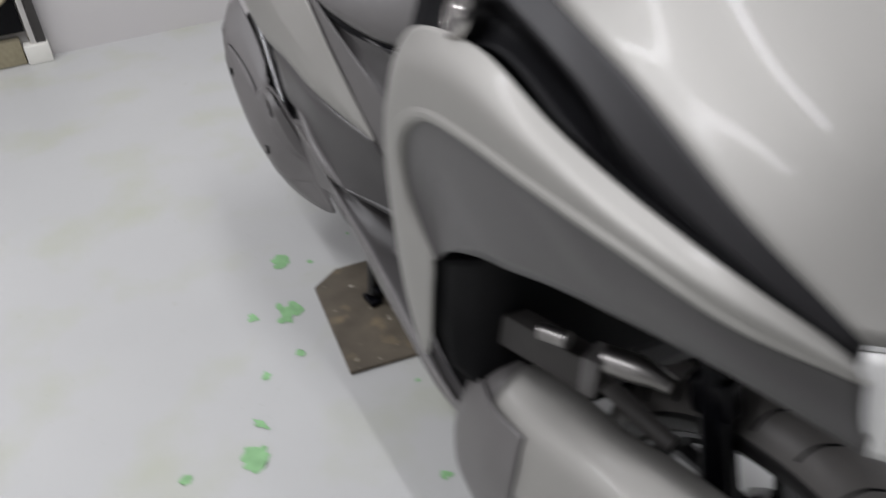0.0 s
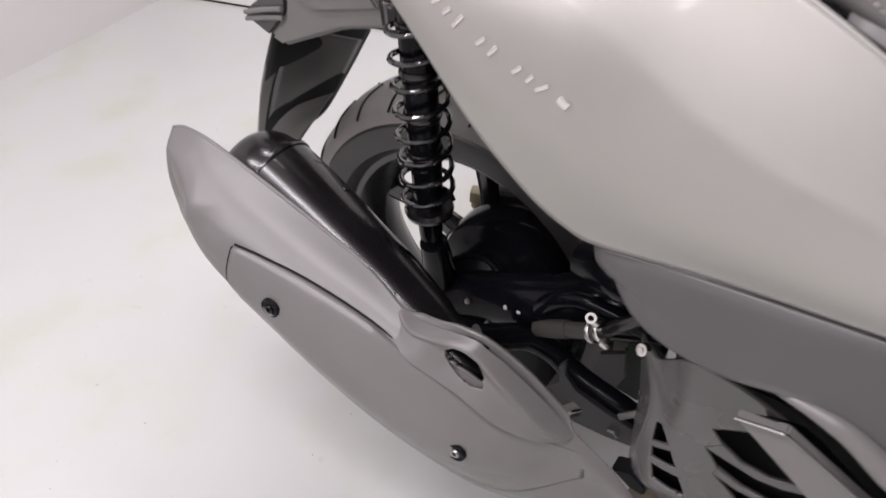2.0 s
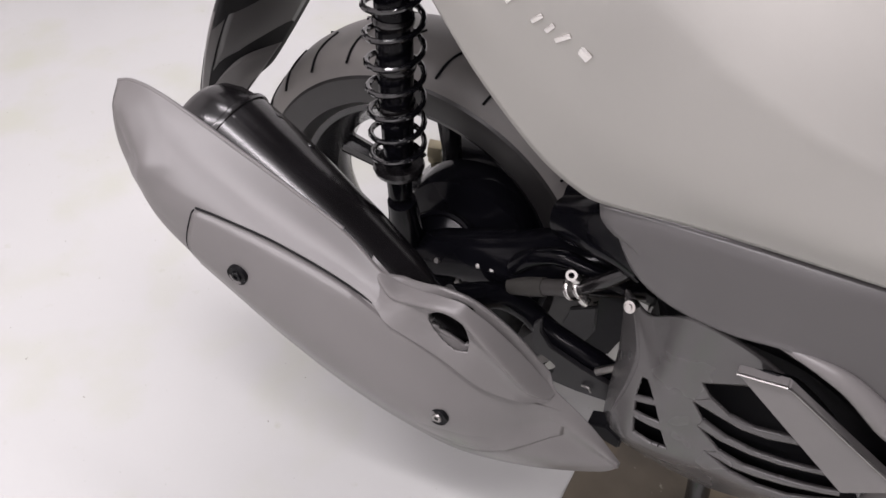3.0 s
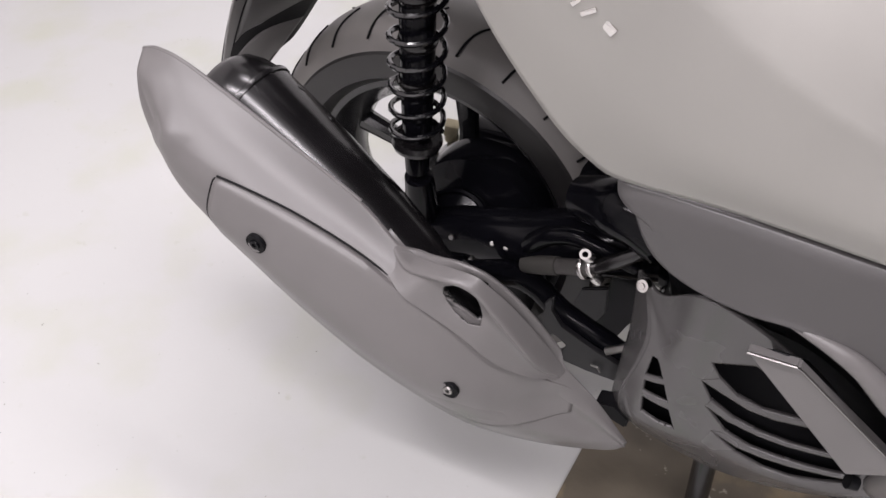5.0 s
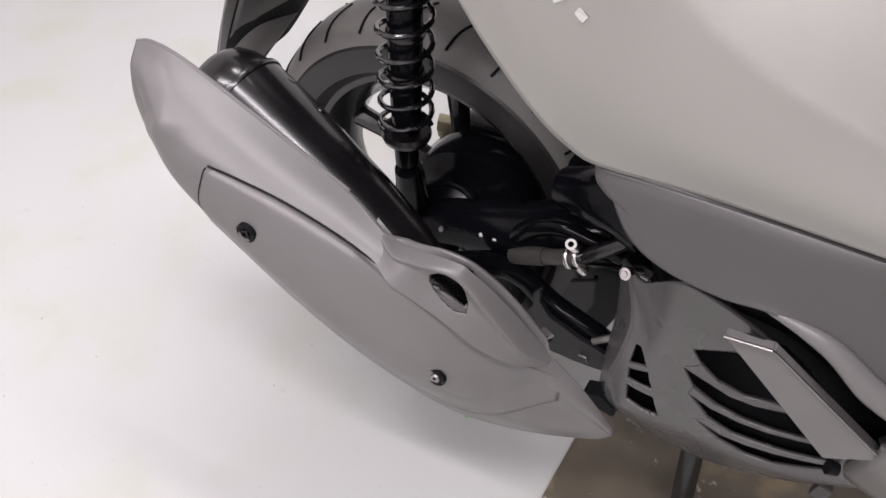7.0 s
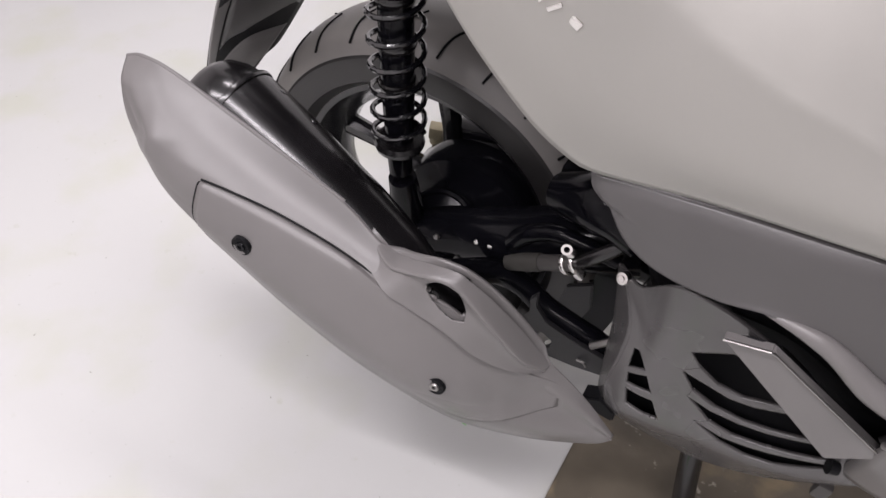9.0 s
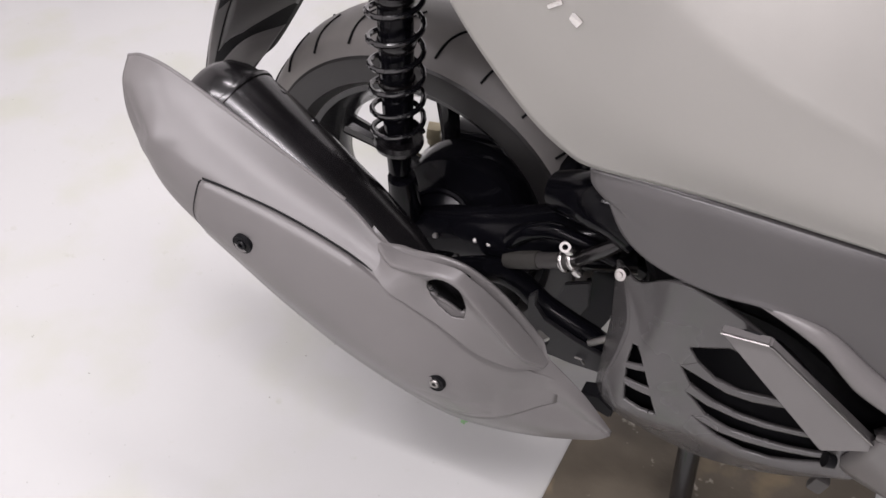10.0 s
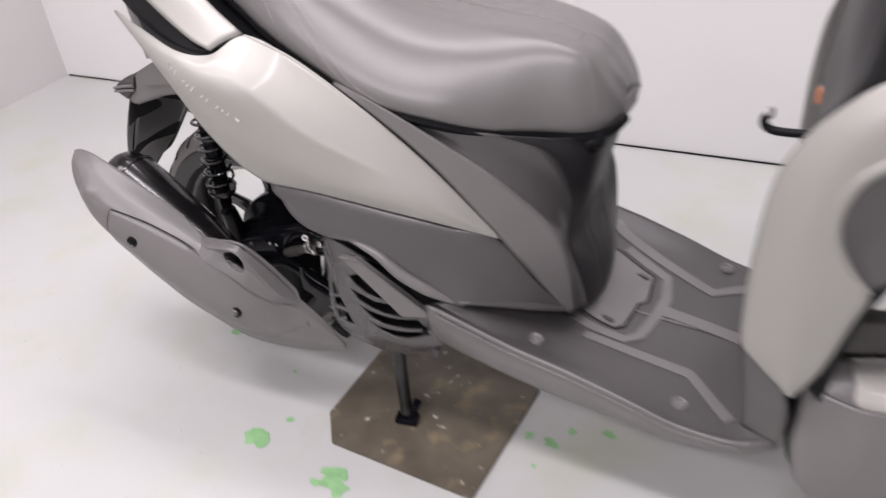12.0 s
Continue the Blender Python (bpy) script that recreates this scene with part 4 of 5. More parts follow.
# slots from top to bottom: upper edge and lower edge, both from the tip to the cover plate
SLOTS = [([(-0.040, 0.401), (-0.008, 0.417), (0.012, 0.405)], [(-0.030, 0.383), (-0.012, 0.367), (0.010, 0.361), (0.033, 0.366), (0.052, 0.372)]),
         ([(-0.043, 0.371), (-0.023, 0.363), (0.000, 0.354), (0.021, 0.354), (0.041, 0.360), (0.058, 0.366)], [(-0.030, 0.347), (-0.008, 0.335), (0.017, 0.330), (0.041, 0.331), (0.061, 0.335), (0.078, 0.340)]),
         ([(-0.033, 0.337), (-0.012, 0.328), (0.014, 0.3245), (0.038, 0.3255), (0.061, 0.3305), (0.082, 0.336)], [(-0.009, 0.311), (0.013, 0.304), (0.037, 0.305), (0.061, 0.308), (0.081, 0.313), (0.094, 0.317)]),
         ([(-0.021, 0.305), (0.005, 0.2965), (0.025, 0.296), (0.049, 0.299), (0.076, 0.306), (0.096, 0.312)], [(0.004, 0.288), (0.029, 0.281), (0.053, 0.283), (0.078, 0.294), (0.098, 0.304)])]
SMALL = [[(-0.0875, 0.364), (-0.082, 0.366), (-0.076, 0.356), (-0.072, 0.346), (-0.089, 0.3375)],
         [(-0.0885, 0.331), (-0.070, 0.3405), (-0.066, 0.328), (-0.0625, 0.318), (-0.0875, 0.3155)],
         [(-0.087, 0.309), (-0.0605, 0.3085), (-0.056, 0.296), (-0.051, 0.2825), (-0.068, 0.281), (-0.084, 0.2855)]]
GAPS = [up + low[::-1] for up, low in SLOTS] + SMALL
BLADES = [SLOTS[k][1] + SLOTS[k + 1][0][::-1] for k in range(3)]
full = surface(COWL, 240, 240)


def cowl_piece(keep):
    """The part of the cowl's sheet that keep allows, with clean rims at the slots."""
    bm = full.copy()
    bmesh.ops.delete(bm, geom=[f for f in bm.faces if not keep(*f.calc_center_median().xz)], context="FACES")
    return trim_to(bm, GAPS, 0.0019)


vent_cowl = part("vent_cowl", cowl_piece(lambda x, z: not any(inside(g, x, z) for g in GAPS + BLADES)), M_COWL, scooter, "grey vent cowl with slots", 0.004)
for blade in BLADES:
    part("slat", cowl_piece(lambda x, z: inside(blade, x, z)), M_COWL, vent_cowl, thick=0.0042)
full.free()
COWL_IN = [[(x + 0.004, y + (0.035, 0.045, 0.045, 0.035, 0.006)[k], z) for k, (x, y, z) in enumerate(r)] for r in COWL]
# added sheet, black so the slots look unlit
part("vent_backing", surface(COWL_IN, 20, 20), M_BLACK, vent_cowl, "added black sheet that keeps the slots dark", 0.002)
FLANK = [(-0.124, -0.146, 0.412), (-0.121, -0.146, 0.362), (-0.120, -0.146, 0.325), (-0.122, -0.146, 0.282), (-0.122, -0.146, 0.216), (-0.112, -0.148, 0.198)]
part("flank", surface([FLANK, COWL[0]], 40, 10), M_COWL, vent_cowl, "slanted inner flank of the cowl", 0.004)

screw_head((-0.112, -0.180, 0.428), (-0.3, -0.8, 0.4), 0.0062, vent_cowl, M_CHROME, "bright zinc bolt")
PLATE_OUT = [(-0.020, -0.248, 0.472), (0.015, -0.249, 0.477), (0.112, -0.214, 0.374), (0.118, -0.208, 0.360), (0.077, -0.238, 0.372)]
cover = part("vent_cover", slab(PLATE_OUT, (0.0, 0.010, 0.0), 0.0015), M_SATIN, scooter, "flat grey cover plate")
part("cover_web", surface([[(-0.014, -0.238, 0.468), (0.016, -0.239, 0.470), (0.110, -0.204, 0.368)], [(0.004, -0.204, 0.435), (0.030, -0.200, 0.430), (0.112, -0.188, 0.345)]], 16, 6), M_BLACK, cover, "black web behind the plate", 0.002)
# black sheet in place of the shade in the gap above the cover plate
part("shade_sheet", surface([[(-0.030, -0.232, 0.500), (0.020, -0.230, 0.498), (0.10, -0.218, 0.438), (0.165, -0.198, 0.402)], [(-0.02, -0.200, 0.455), (0.03, -0.195, 0.440), (0.10, -0.185, 0.390), (0.16, -0.178, 0.360)]], 20, 6), M_BLACK, scooter, "black sheet put in for the shade behind the cover", 0.002)
# bright steel line stands in for light catching the plate edge
part("edge_glint", tube([(-0.019, -0.2492, 0.4727), (0.014, -0.2502, 0.4777), (0.018, -0.2488, 0.4748), (0.065, -0.2325, 0.4250), (0.111, -0.2155, 0.3755)], 0.0009, 5, 6, smooth=False), M_STEEL, cover, "bright line put in as a highlight along the edge")
part("cowl_bumper", tube([(0.090, -0.200, 0.318), (0.098, -0.198, 0.316)], [0.007, 0.006], 4, 14), M_BLACK, vent_cowl, "black rubber bumper")
part("clip", block((0.014, 0.010, 0.020), pose(0.100, -0.180, 0.256, 0, 12, 0), 0.003), M_HOSE, vent_cowl, "dark clip under the cowl")

# ---- footboard ----
RIDGE = [(0.112, -0.215, 0.386), (0.136, -0.224, 0.395), (0.249, -0.207, 0.345), (0.340, -0.202, 0.322), (0.428, -0.198, 0.297), (0.514, -0.193, 0.270), (0.602, -0.182, 0.261), (0.650, -0.160, 0.272)]
LIP = [(x, y + 0.012, z - 0.004) for x, y, z in RIDGE]
INNER = [(0.155, -0.195, 0.398), (0.200, -0.178, 0.372), (0.275, -0.152, 0.322), (0.340, -0.145, 0.301), (0.428, -0.140, 0.283), (0.514, -0.138, 0.268), (0.602, -0.135, 0.259), (0.650, -0.130, 0.280)]
FLAT = [(0.250, -0.100, 0.345), (0.270, -0.090, 0.318), (0.300, -0.075, 0.298), (0.340, -0.06, 0.286), (0.428, -0.055, 0.277), (0.514, -0.05, 0.270), (0.602, -0.05, 0.264), (0.650, -0.05, 0.285)]
MIDL = [(0.300, CY, 0.315), (0.310, CY, 0.300), (0.330, CY, 0.288), (0.360, CY, 0.280), (0.428, CY, 0.275), (0.514, CY, 0.272), (0.602, CY, 0.268), (0.650, CY, 0.290)]
half = surface([RIDGE, LIP, INNER, FLAT, MIDL], 60, 40)
board_bm = join(half, mirrored(half))
board_tree = BVHTree.FromBMesh(board_bm)
footboard = part("footboard", board_bm, M_BOARD, scooter, "dark grey ribbed plastic footboard", 0.004)
part("edge_bead", tube(RIDGE, 0.0030, 80, 10), M_SATIN, footboard, "raised bead along the edge")
part("edge_bead", tube([(x, y - 0.002, z - 0.010) for x, y, z in RIDGE[1:-1]], 0.0024, 80, 10), M_SATIN, footboard, "raised bead along the edge")
part("lip", tube([(0.168, -0.209, 0.408), (0.185, -0.198, 0.406), (0.24, -0.148, 0.382), (0.30, -0.095, 0.352)], [0.003, 0.006, 0.008, 0.004], 30, 10), M_DARK, footboard, "rounded lip below the seat box")
SK_LOW = [(0.100, -0.186, 0.305), (0.122, -0.194, 0.300), (0.205, -0.199, 0.284), (0.294, -0.198, 0.266), (0.411, -0.191, 0.246), (0.519, -0.186, 0.230), (0.600, -0.168, 0.228), (0.650, -0.150, 0.238)]
SK_MID = [(0.106, -0.206, 0.356), (0.130, -0.212, 0.345), (0.230, -0.206, 0.312), (0.318, -0.203, 0.292), (0.420, -0.199, 0.268), (0.517, -0.193, 0.247), (0.602, -0.180, 0.243), (0.652, -0.158, 0.254)]
both("footboard_skirt", surface([RIDGE, SK_MID, SK_LOW], 50, 12), M_SATIN, "grey plastic skirt below the footboard")
part("footboard_underside", surface([SK_LOW, [(x, 2 * CY - y, z) for x, y, z in SK_LOW]], 30, 6), M_BLACK, scooter, "black underside", 0.003)


def on_board(x, y):
    """Height of the footboard's upper face."""
    hit = board_tree.ray_cast(Vector((x, y, 0.6)), Vector((0, 0, -1)))
    return hit[0].z if hit[0] is not None else 0.28


def board_piece(name, outline, mat, h, label=""):
    """A raised flat piece that follows the footboard."""
    bm = bmesh.new()
    f = bm.faces.new([bm.verts.new((x, y, 0)) for x, y in outline])
    f.normal_update()
    if f.normal.z < 0:
        f.normal_flip()
    for k in range(30):
        x = 0.28 + 0.012 * k
        bmesh.ops.bisect_plane(bm, geom=bm.verts[:] + bm.edges[:] + bm.faces[:], plane_co=(x, 0, 0), plane_no=(1, 0, 0))
    for k in range(30):
        y = CY - 0.24 + 0.016 * k
        bmesh.ops.bisect_plane(bm, geom=bm.verts[:] + bm.edges[:] + bm.faces[:], plane_co=(0, y, 0), plane_no=(0, 1, 0))
    for v in bm.verts:
        v.co.z = on_board(v.co.x, v.co.y) + h
    got = bmesh.ops.extrude_face_region(bm, geom=bm.faces[:])
    for v in got["geom"]:
        if isinstance(v, bmesh.types.BMVert):
            v.co.z -= h + 0.002
    return part(name, bm, mat, footboard, label, flat_angle=50)


LID = [(0.300, -0.020), (0.298, 0.150), (0.316, 0.162), (0.392, 0.128), (0.398, 0.070), (0.396, 0.058), (0.386, 0.050), (0.380, -0.018), (0.368, -0.030)]
board_piece("lid_gap", [(x + (0.004 if x > 0.35 else 0), CY + (y - CY) * 1.05) for x, y in LID], M_BLACK, 0.0022, "dark joint round the hatch")
board_piece("hatch_lid", LID, M_SATIN, 0.005, "flat grey hatch lid")
for x, y in ((0.376, 0.122), (0.352, -0.016)):
    part("latch", block((0.022, 0.008, 0.004), pose(x, y, on_board(x, y) + 0.006, 0, 0, -20), 0.001), M_BOARD, footboard)


def strip(points, w):
    """The outline of a band of even width along a bent line."""
    left, right = [], []
    for k, p in enumerate(points):
        a, b = Vector(points[max(k - 1, 0)]), Vector(points[min(k + 1, len(points) - 1)])
        d = (b - a).normalized() * w / 2
        left.append((p[0] - d.y, p[1] + d.x))
        right.append((p[0] + d.y, p[1] - d.x))
    return left + right[::-1]


for line, w in (([(0.330, 0.178), (0.416, 0.138), (0.428, 0.085), (0.424, 0.030), (0.412, -0.030), (0.392, -0.052), (0.300, -0.044)], 0.019), ([(0.434, 0.051), (0.585, 0.032)], 0.026), ([(0.330, -0.075), (0.365, -0.076), (0.506, -0.081), (0.582, -0.146)], 0.020),
                ([(0.290, 0.228), (0.308, 0.214), (0.499, 0.138), (0.560, 0.190)], 0.022)):
    board_piece("rib", strip(line, w), M_SATIN, 0.0042, "raised smooth rib")
for at in ((0.275, -0.154, 0.327), (0.507, -0.149, 0.273), (0.507, 0.222, 0.275), (0.275, 0.214, 0.327)):
    part("screw_cup", lathe([(0, -0.0005), (0.0062, -0.0005), (0.0082, 0.0020), (0.0105, 0.0024), (0.0122, 0.0), (0.0122, -0.004), (0, -0.004)], Matrix.Translation(at) @ pose(0, 0, 0, 8, 8, 0), 24), M_SATIN, footboard, "round screw recess")
    part("screw", lathe([(0, 0.0012), (0.0035, 0.0010), (0.0045, 0.0), (0.0045, -0.002), (0, -0.002)], Matrix.Translation(at) @ pose(0, 0, 0, 8, 8, 0), 12), M_SATIN, footboard)

# ---- centre stand ----
for sgn in (1, -1):
    def sy(y):
        return y if sgn > 0 else 2 * CY - y
    leg = part("stand_leg", tube([(-0.02, sy(-0.115), 0.26), (-0.014, sy(-0.128), 0.16), (-0.004, sy(-0.142), 0.055), (0.0, sy(-0.148), 0.03)], 0.0125, 20, 14), M_MUFFLER, scooter, "black centre stand leg")
    part("foot", block((0.046, 0.028, 0.014), pose(0.002, sy(-0.150), 0.018, 0, 0, 12), 0.005, 3), M_ENGINE, leg, "curved stand foot")
    part("foot_lug", block((0.016, 0.024, 0.034), pose(0.012, sy(-0.135), 0.036, 0, 20, 12), 0.004, 3), M_ENGINE, leg)
part("stand_crossbar", tube([(-0.012, -0.12, 0.20), (-0.012, 2 * CY + 0.12, 0.20)], 0.012, 8, 12), M_ENGINE, scooter, "black stand cross bar")

# ---- front: leg shield, cowl, mudguard and wheel ----
SH_EDGE = [(0.636, -0.240, 0.443), (0.604, -0.241, 0.472), (0.580, -0.242, 0.502), (0.574, -0.243, 0.560), (0.573, -0.243, 0.660), (0.583, -0.240, 0.750), (0.620, -0.238, 0.815), (0.680, -0.232, 0.862), (0.776, -0.215, 0.868), (0.880, -0.208, 0.845), (0.967, -0.198, 0.830), (1.05, -0.175, 0.810), (1.11, -0.140, 0.783)]
SH_IN = [(0.650, -0.242, 0.436), (0.672, -0.243, 0.490), (0.688, -0.243, 0.565), (0.697, -0.243, 0.612), (0.672, -0.249, 0.640), (0.648, -0.254, 0.680), (0.645, -0.255, 0.725), (0.665, -0.252, 0.765), (0.720, -0.248, 0.797), (0.800, -0.240, 0.806), (0.880, -0.232, 0.808), (0.985, -0.215, 0.806), (1.063, -0.185, 0.790), (1.125, -0.142, 0.776)]
SH_MID = [(0.643, -0.247, 0.440), (0.630, -0.251, 0.492), (0.626, -0.255, 0.562), (0.620, -0.257, 0.640), (0.614, -0.257, 0.700), (0.626, -0.254, 0.765), (0.680, -0.250, 0.825), (0.776, -0.238, 0.843), (0.880, -0.228, 0.834), (0.975, -0.214, 0.822), (1.06, -0.186, 0.803), (1.12, -0.143, 0.780)]
both("leg_shield", surface([SH_EDGE, SH_MID, SH_IN], 90, 16), M_SILVER, "champagne silver leg shield edge")
INSET_UP = [(0.697, -0.241, 0.613), (0.672, -0.245, 0.640), (0.649, -0.249, 0.680), (0.646, -0.250, 0.725), (0.666, -0.248, 0.764), (0.720, -0.244, 0.796), (0.800, -0.237, 0.805), (0.880, -0.230, 0.807), (0.985, -0.213, 0.805), (1.063, -0.184, 0.789), (1.125, -0.141, 0.775)]
INSET_MID = [(0.699, -0.238, 0.616), (0.690, -0.236, 0.640), (0.685, -0.236, 0.670), (0.710, -0.236, 0.705), (0.770, -0.236, 0.735), (0.850, -0.229, 0.755), (0.905, -0.222, 0.765), (0.970, -0.212, 0.772), (1.060, -0.184, 0.768), (1.128, -0.138, 0.748)]
INSET_LOW = [(0.700, -0.236, 0.616), (0.715, -0.236, 0.632), (0.740, -0.234, 0.650), (0.790, -0.230, 0.675), (0.845, -0.225, 0.695), (0.905, -0.216, 0.716), (0.962, -0.205, 0.730), (1.055, -0.175, 0.738), (1.13, -0.125, 0.712)]
for sgn in (1, -1):
    part("inset_lip", tube([(x, y if sgn > 0 else 2 * CY - y, z) for x, y, z in INSET_UP], [0.003, 0.006, 0.009, 0.009, 0.008, 0.007, 0.006, 0.006, 0.005, 0.004, 0.002], 70, 10), M_SILVER, scooter, "rolled silver lip round the inset")
both("shield_inset", surface([INSET_UP, INSET_MID, INSET_LOW], 70, 14), M_DARK, "dark grey inset of the leg shield")
# dark band and champagne nose above it
UP_EDGE = [(0.648, -0.180, 1.040), (0.720, -0.168, 0.970), (0.790, -0.172, 0.922), (0.932, -0.172, 0.884), (1.03, -0.163, 0.840), (1.115, -0.138, 0.795)]
UP_DARK = [(0.640, -0.231, 0.832), (0.776, -0.205, 0.866), (0.880, -0.200, 0.843), (0.967, -0.190, 0.828), (1.05, -0.168, 0.808), (1.115, -0.138, 0.783)]
UP_SPLIT = [(0.648, -0.214, 0.925), (0.720, -0.205, 0.925), (0.790, -0.198, 0.906), (0.880, -0.192, 0.878), (0.955, -0.188, 0.848), (1.05, -0.168, 0.814), (1.115, -0.138, 0.786)]
both("cowl_band", surface([UP_SPLIT, UP_EDGE], 30, 8), M_BOX, "black band of the front cowl")
IN_DEEP = [(x, y + 0.025 * (0.70 < x < 0.95), z - 0.030) for x, y, z in UP_SPLIT]
both("cowl_recess", surface([UP_DARK, IN_DEEP, UP_SPLIT], 30, 10), M_BLACK, "deep black slot below the band")
NOSE_T = [(0.650, CY, 1.07), (0.776, CY, 1.03), (0.932, CY, 0.955), (1.06, CY, 0.885), (1.17, CY, 0.795)]
NOSE_M = [(0.650, -0.110, 1.062), (0.776, -0.112, 0.998), (0.932, -0.110, 0.922), (1.05, -0.100, 0.868), (1.15, -0.085, 0.795)]
half = surface([UP_EDGE, NOSE_M, NOSE_T], 40, 20)
part("front_cowl", join(half, mirrored(half)), M_SILVER, scooter, "champagne silver front cowl", 0.003)
NOSE_B = [(1.13, -0.125, 0.712), (1.17, -0.07, 0.70), (1.185, CY, 0.695)]
half = surface([[(1.115, -0.138, 0.790), (1.155, -0.08, 0.792), (1.17, CY, 0.795)], [(1.13, -0.132, 0.75), (1.175, -0.075, 0.745), (1.192, CY, 0.745)], NOSE_B], 16, 10)
part("headlamp", join(half, mirrored(half)), M_CLEAR, scooter, "pale glossy headlamp lens", 0.003)
# inner leg shield facing the rider
IN_L = [(0.652, -0.182, 1.035), (0.645, -0.222, 0.858), (0.605, -0.235, 0.785), (0.592, -0.236, 0.660), (0.600, -0.232, 0.540), (0.625, -0.222, 0.430), (0.645, -0.190, 0.330), (0.650, -0.165, 0.262)]
IN_M = [(0.640, -0.14, 1.030), (0.622, -0.13, 0.900), (0.620, -0.12, 0.800), (0.610, -0.12, 0.700), (0.640, -0.12, 0.540), (0.655, -0.12, 0.430), (0.660, -0.12, 0.330), (0.655, -0.12, 0.262)]
IN_C = [(0.640, CY, 1.060), (0.620, CY, 0.990), (0.605, CY, 0.850), (0.600, CY, 0.700), (0.640, CY, 0.540), (0.660, CY, 0.430), (0.665, CY, 0.330), (0.655, CY, 0.262)]
half = surface([IN_L, IN_M, IN_C], 30, 16)
inner = part("inner_leg_shield", join(half, mirrored(half)), M_BOX, scooter, "black plastic inner leg shield", 0.003)
half = surface([[(0.578, -0.238, 0.500), (0.590, -0.216, 0.400), (0.598, -0.182, 0.300)], [(0.640, -0.240, 0.440), (0.652, -0.224, 0.380), (0.654, -0.190, 0.290)]], 14, 8)
both("kick_panel", half, M_DARK, "dark grey kick panel")
hook = part("bag_hook", join(tube([(0.610, 0.02, 0.665), (0.560, 0.02, 0.662), (0.542, 0.02, 0.666), (0.537, 0.02, 0.677), (0.542, 0.02, 0.686)], 0.0062, 24, 12)), M_BLACK, scooter, "black bag hook")
part("hook_tip", lathe([(0, 0.006), (0.007, 0.005), (0.009, 0), (0.007, -0.005), (0, -0.006)], pose(0.543, 0.02, 0.688, 0, 90, 0), 16), M_CHROME, hook, "chrome hook tip")
part("indicator_lens", block((0.012, 0.02, 0.02), pose(0.601, 0.02, 0.722), 0.004, 3), M_ORANGE, inner, "small orange lens")
# round badge, drawn as plain rings
badge = Vector((0.728, -0.214, 0.886))
bm_ = Matrix.Translation(badge) @ Vector((-0.12, -0.85, 0.40)).to_track_quat("Z", "Y").to_matrix().to_4x4() @ Matrix.Scale(0.72, 4)
bd = part("round_badge", lathe([(0.0, 0.002), (0.027, 0.002), (0.034, 0.001), (0.034, -0.006), (0, -0.006)], bm_, 36), M_DARK, scooter, "round dark badge with a bright ring and spokes")
part("badge_ring", lathe([(0.0275, 0.001), (0.0285, 0.0045), (0.0345, 0.0045), (0.036, 0.0), (0.036, -0.005), (0.0275, -0.005)], bm_, 40, closed=True), M_CHROME, bd, "bright ring")
for k in range(6):
    a = k * math.pi / 3
    part("badge_spoke", block((0.022, 0.004, 0.002), bm_ @ pose(0, 0, 0.003, 0, 0, math.degrees(a)) @ pose(0.013, 0, 0), 0.0005), M_CHROME, bd)
part("badge_hub", lathe([(0, 0.006), (0.009, 0.005), (0.011, 0.002), (0, 0.002)], bm_, 20), M_CHROME, bd)

STEER = Matrix.Translation((0.930, 0.070, 0)) @ pose(0, 0, 0, 0, 0, 15) @ Matrix.Translation((-0.895, -CY, 0))
front_parts = set(bpy.data.objects)
wheel("front_wheel", (0.895, CY, 0.237), 0.235, 0.104, 0.165, "black alloy front wheel")
for sgn in (1, -1):
    def sy(y):
        return CY - y * sgn
    fork = part("fork_leg", tube([(0.895, sy(0.072), 0.236), (0.87, sy(0.072), 0.36), (0.845, sy(0.072), 0.48), (0.815, sy(0.072), 0.62)], [0.022, 0.022, 0.017, 0.017], 20, 16), M_ENGINE, scooter, "black fork leg")
    part("fork_clamp", block((0.05, 0.03, 0.05), pose(0.842, sy(0.072), 0.495, 0, -16, 0), 0.008, 3), M_ENGINE, fork, "black fork clamp")
part("fork_yoke", block((0.07, 0.20, 0.05), pose(0.825, CY, 0.595, 0, -16, 0), 0.012, 3), M_ENGINE, scooter, "black fork yoke")
bpy.context.view_layer.update()
for ob in set(bpy.data.objects) - front_parts:
    if ob.parent is scooter:
        ob.matrix_local = STEER
# mudguard: a crown with a crease along its shoulder, silver ahead and greyed in colour at the rear
MG_TOP = [(0.712, -0.138, 0.424), (0.765, -0.118, 0.426), (0.860, -0.108, 0.440), (0.935, -0.086, 0.450), (1.005, -0.062, 0.440), (1.080, -0.036, 0.385)]
MG_CREASE = [(0.718, -0.165, 0.416), (0.778, -0.148, 0.418), (0.872, -0.136, 0.428), (0.946, -0.114, 0.436), (1.016, -0.088, 0.426), (1.088, -0.056, 0.372)]
MG_SIDE = [(0.730, -0.190, 0.388), (0.800, -0.176, 0.396), (0.885, -0.160, 0.405), (0.975, -0.140, 0.410), (1.062, -0.110, 0.394), (1.122, -0.070, 0.335)]
MG_LOW = [(0.800, -0.205, 0.318), (0.830, -0.198, 0.330), (0.870, -0.190, 0.340), (0.930, -0.176, 0.348), (1.000, -0.155, 0.350), (1.075, -0.122, 0.338), (1.128, -0.082, 0.290)]
MG_FAR = [(x - 0.012, y + 0.030, z - 0.030) for x, y, z in MG_TOP]
MG_FAR_LOW = [(x - 0.020, y + 0.042, z - 0.110) for x, y, z in MG_TOP]
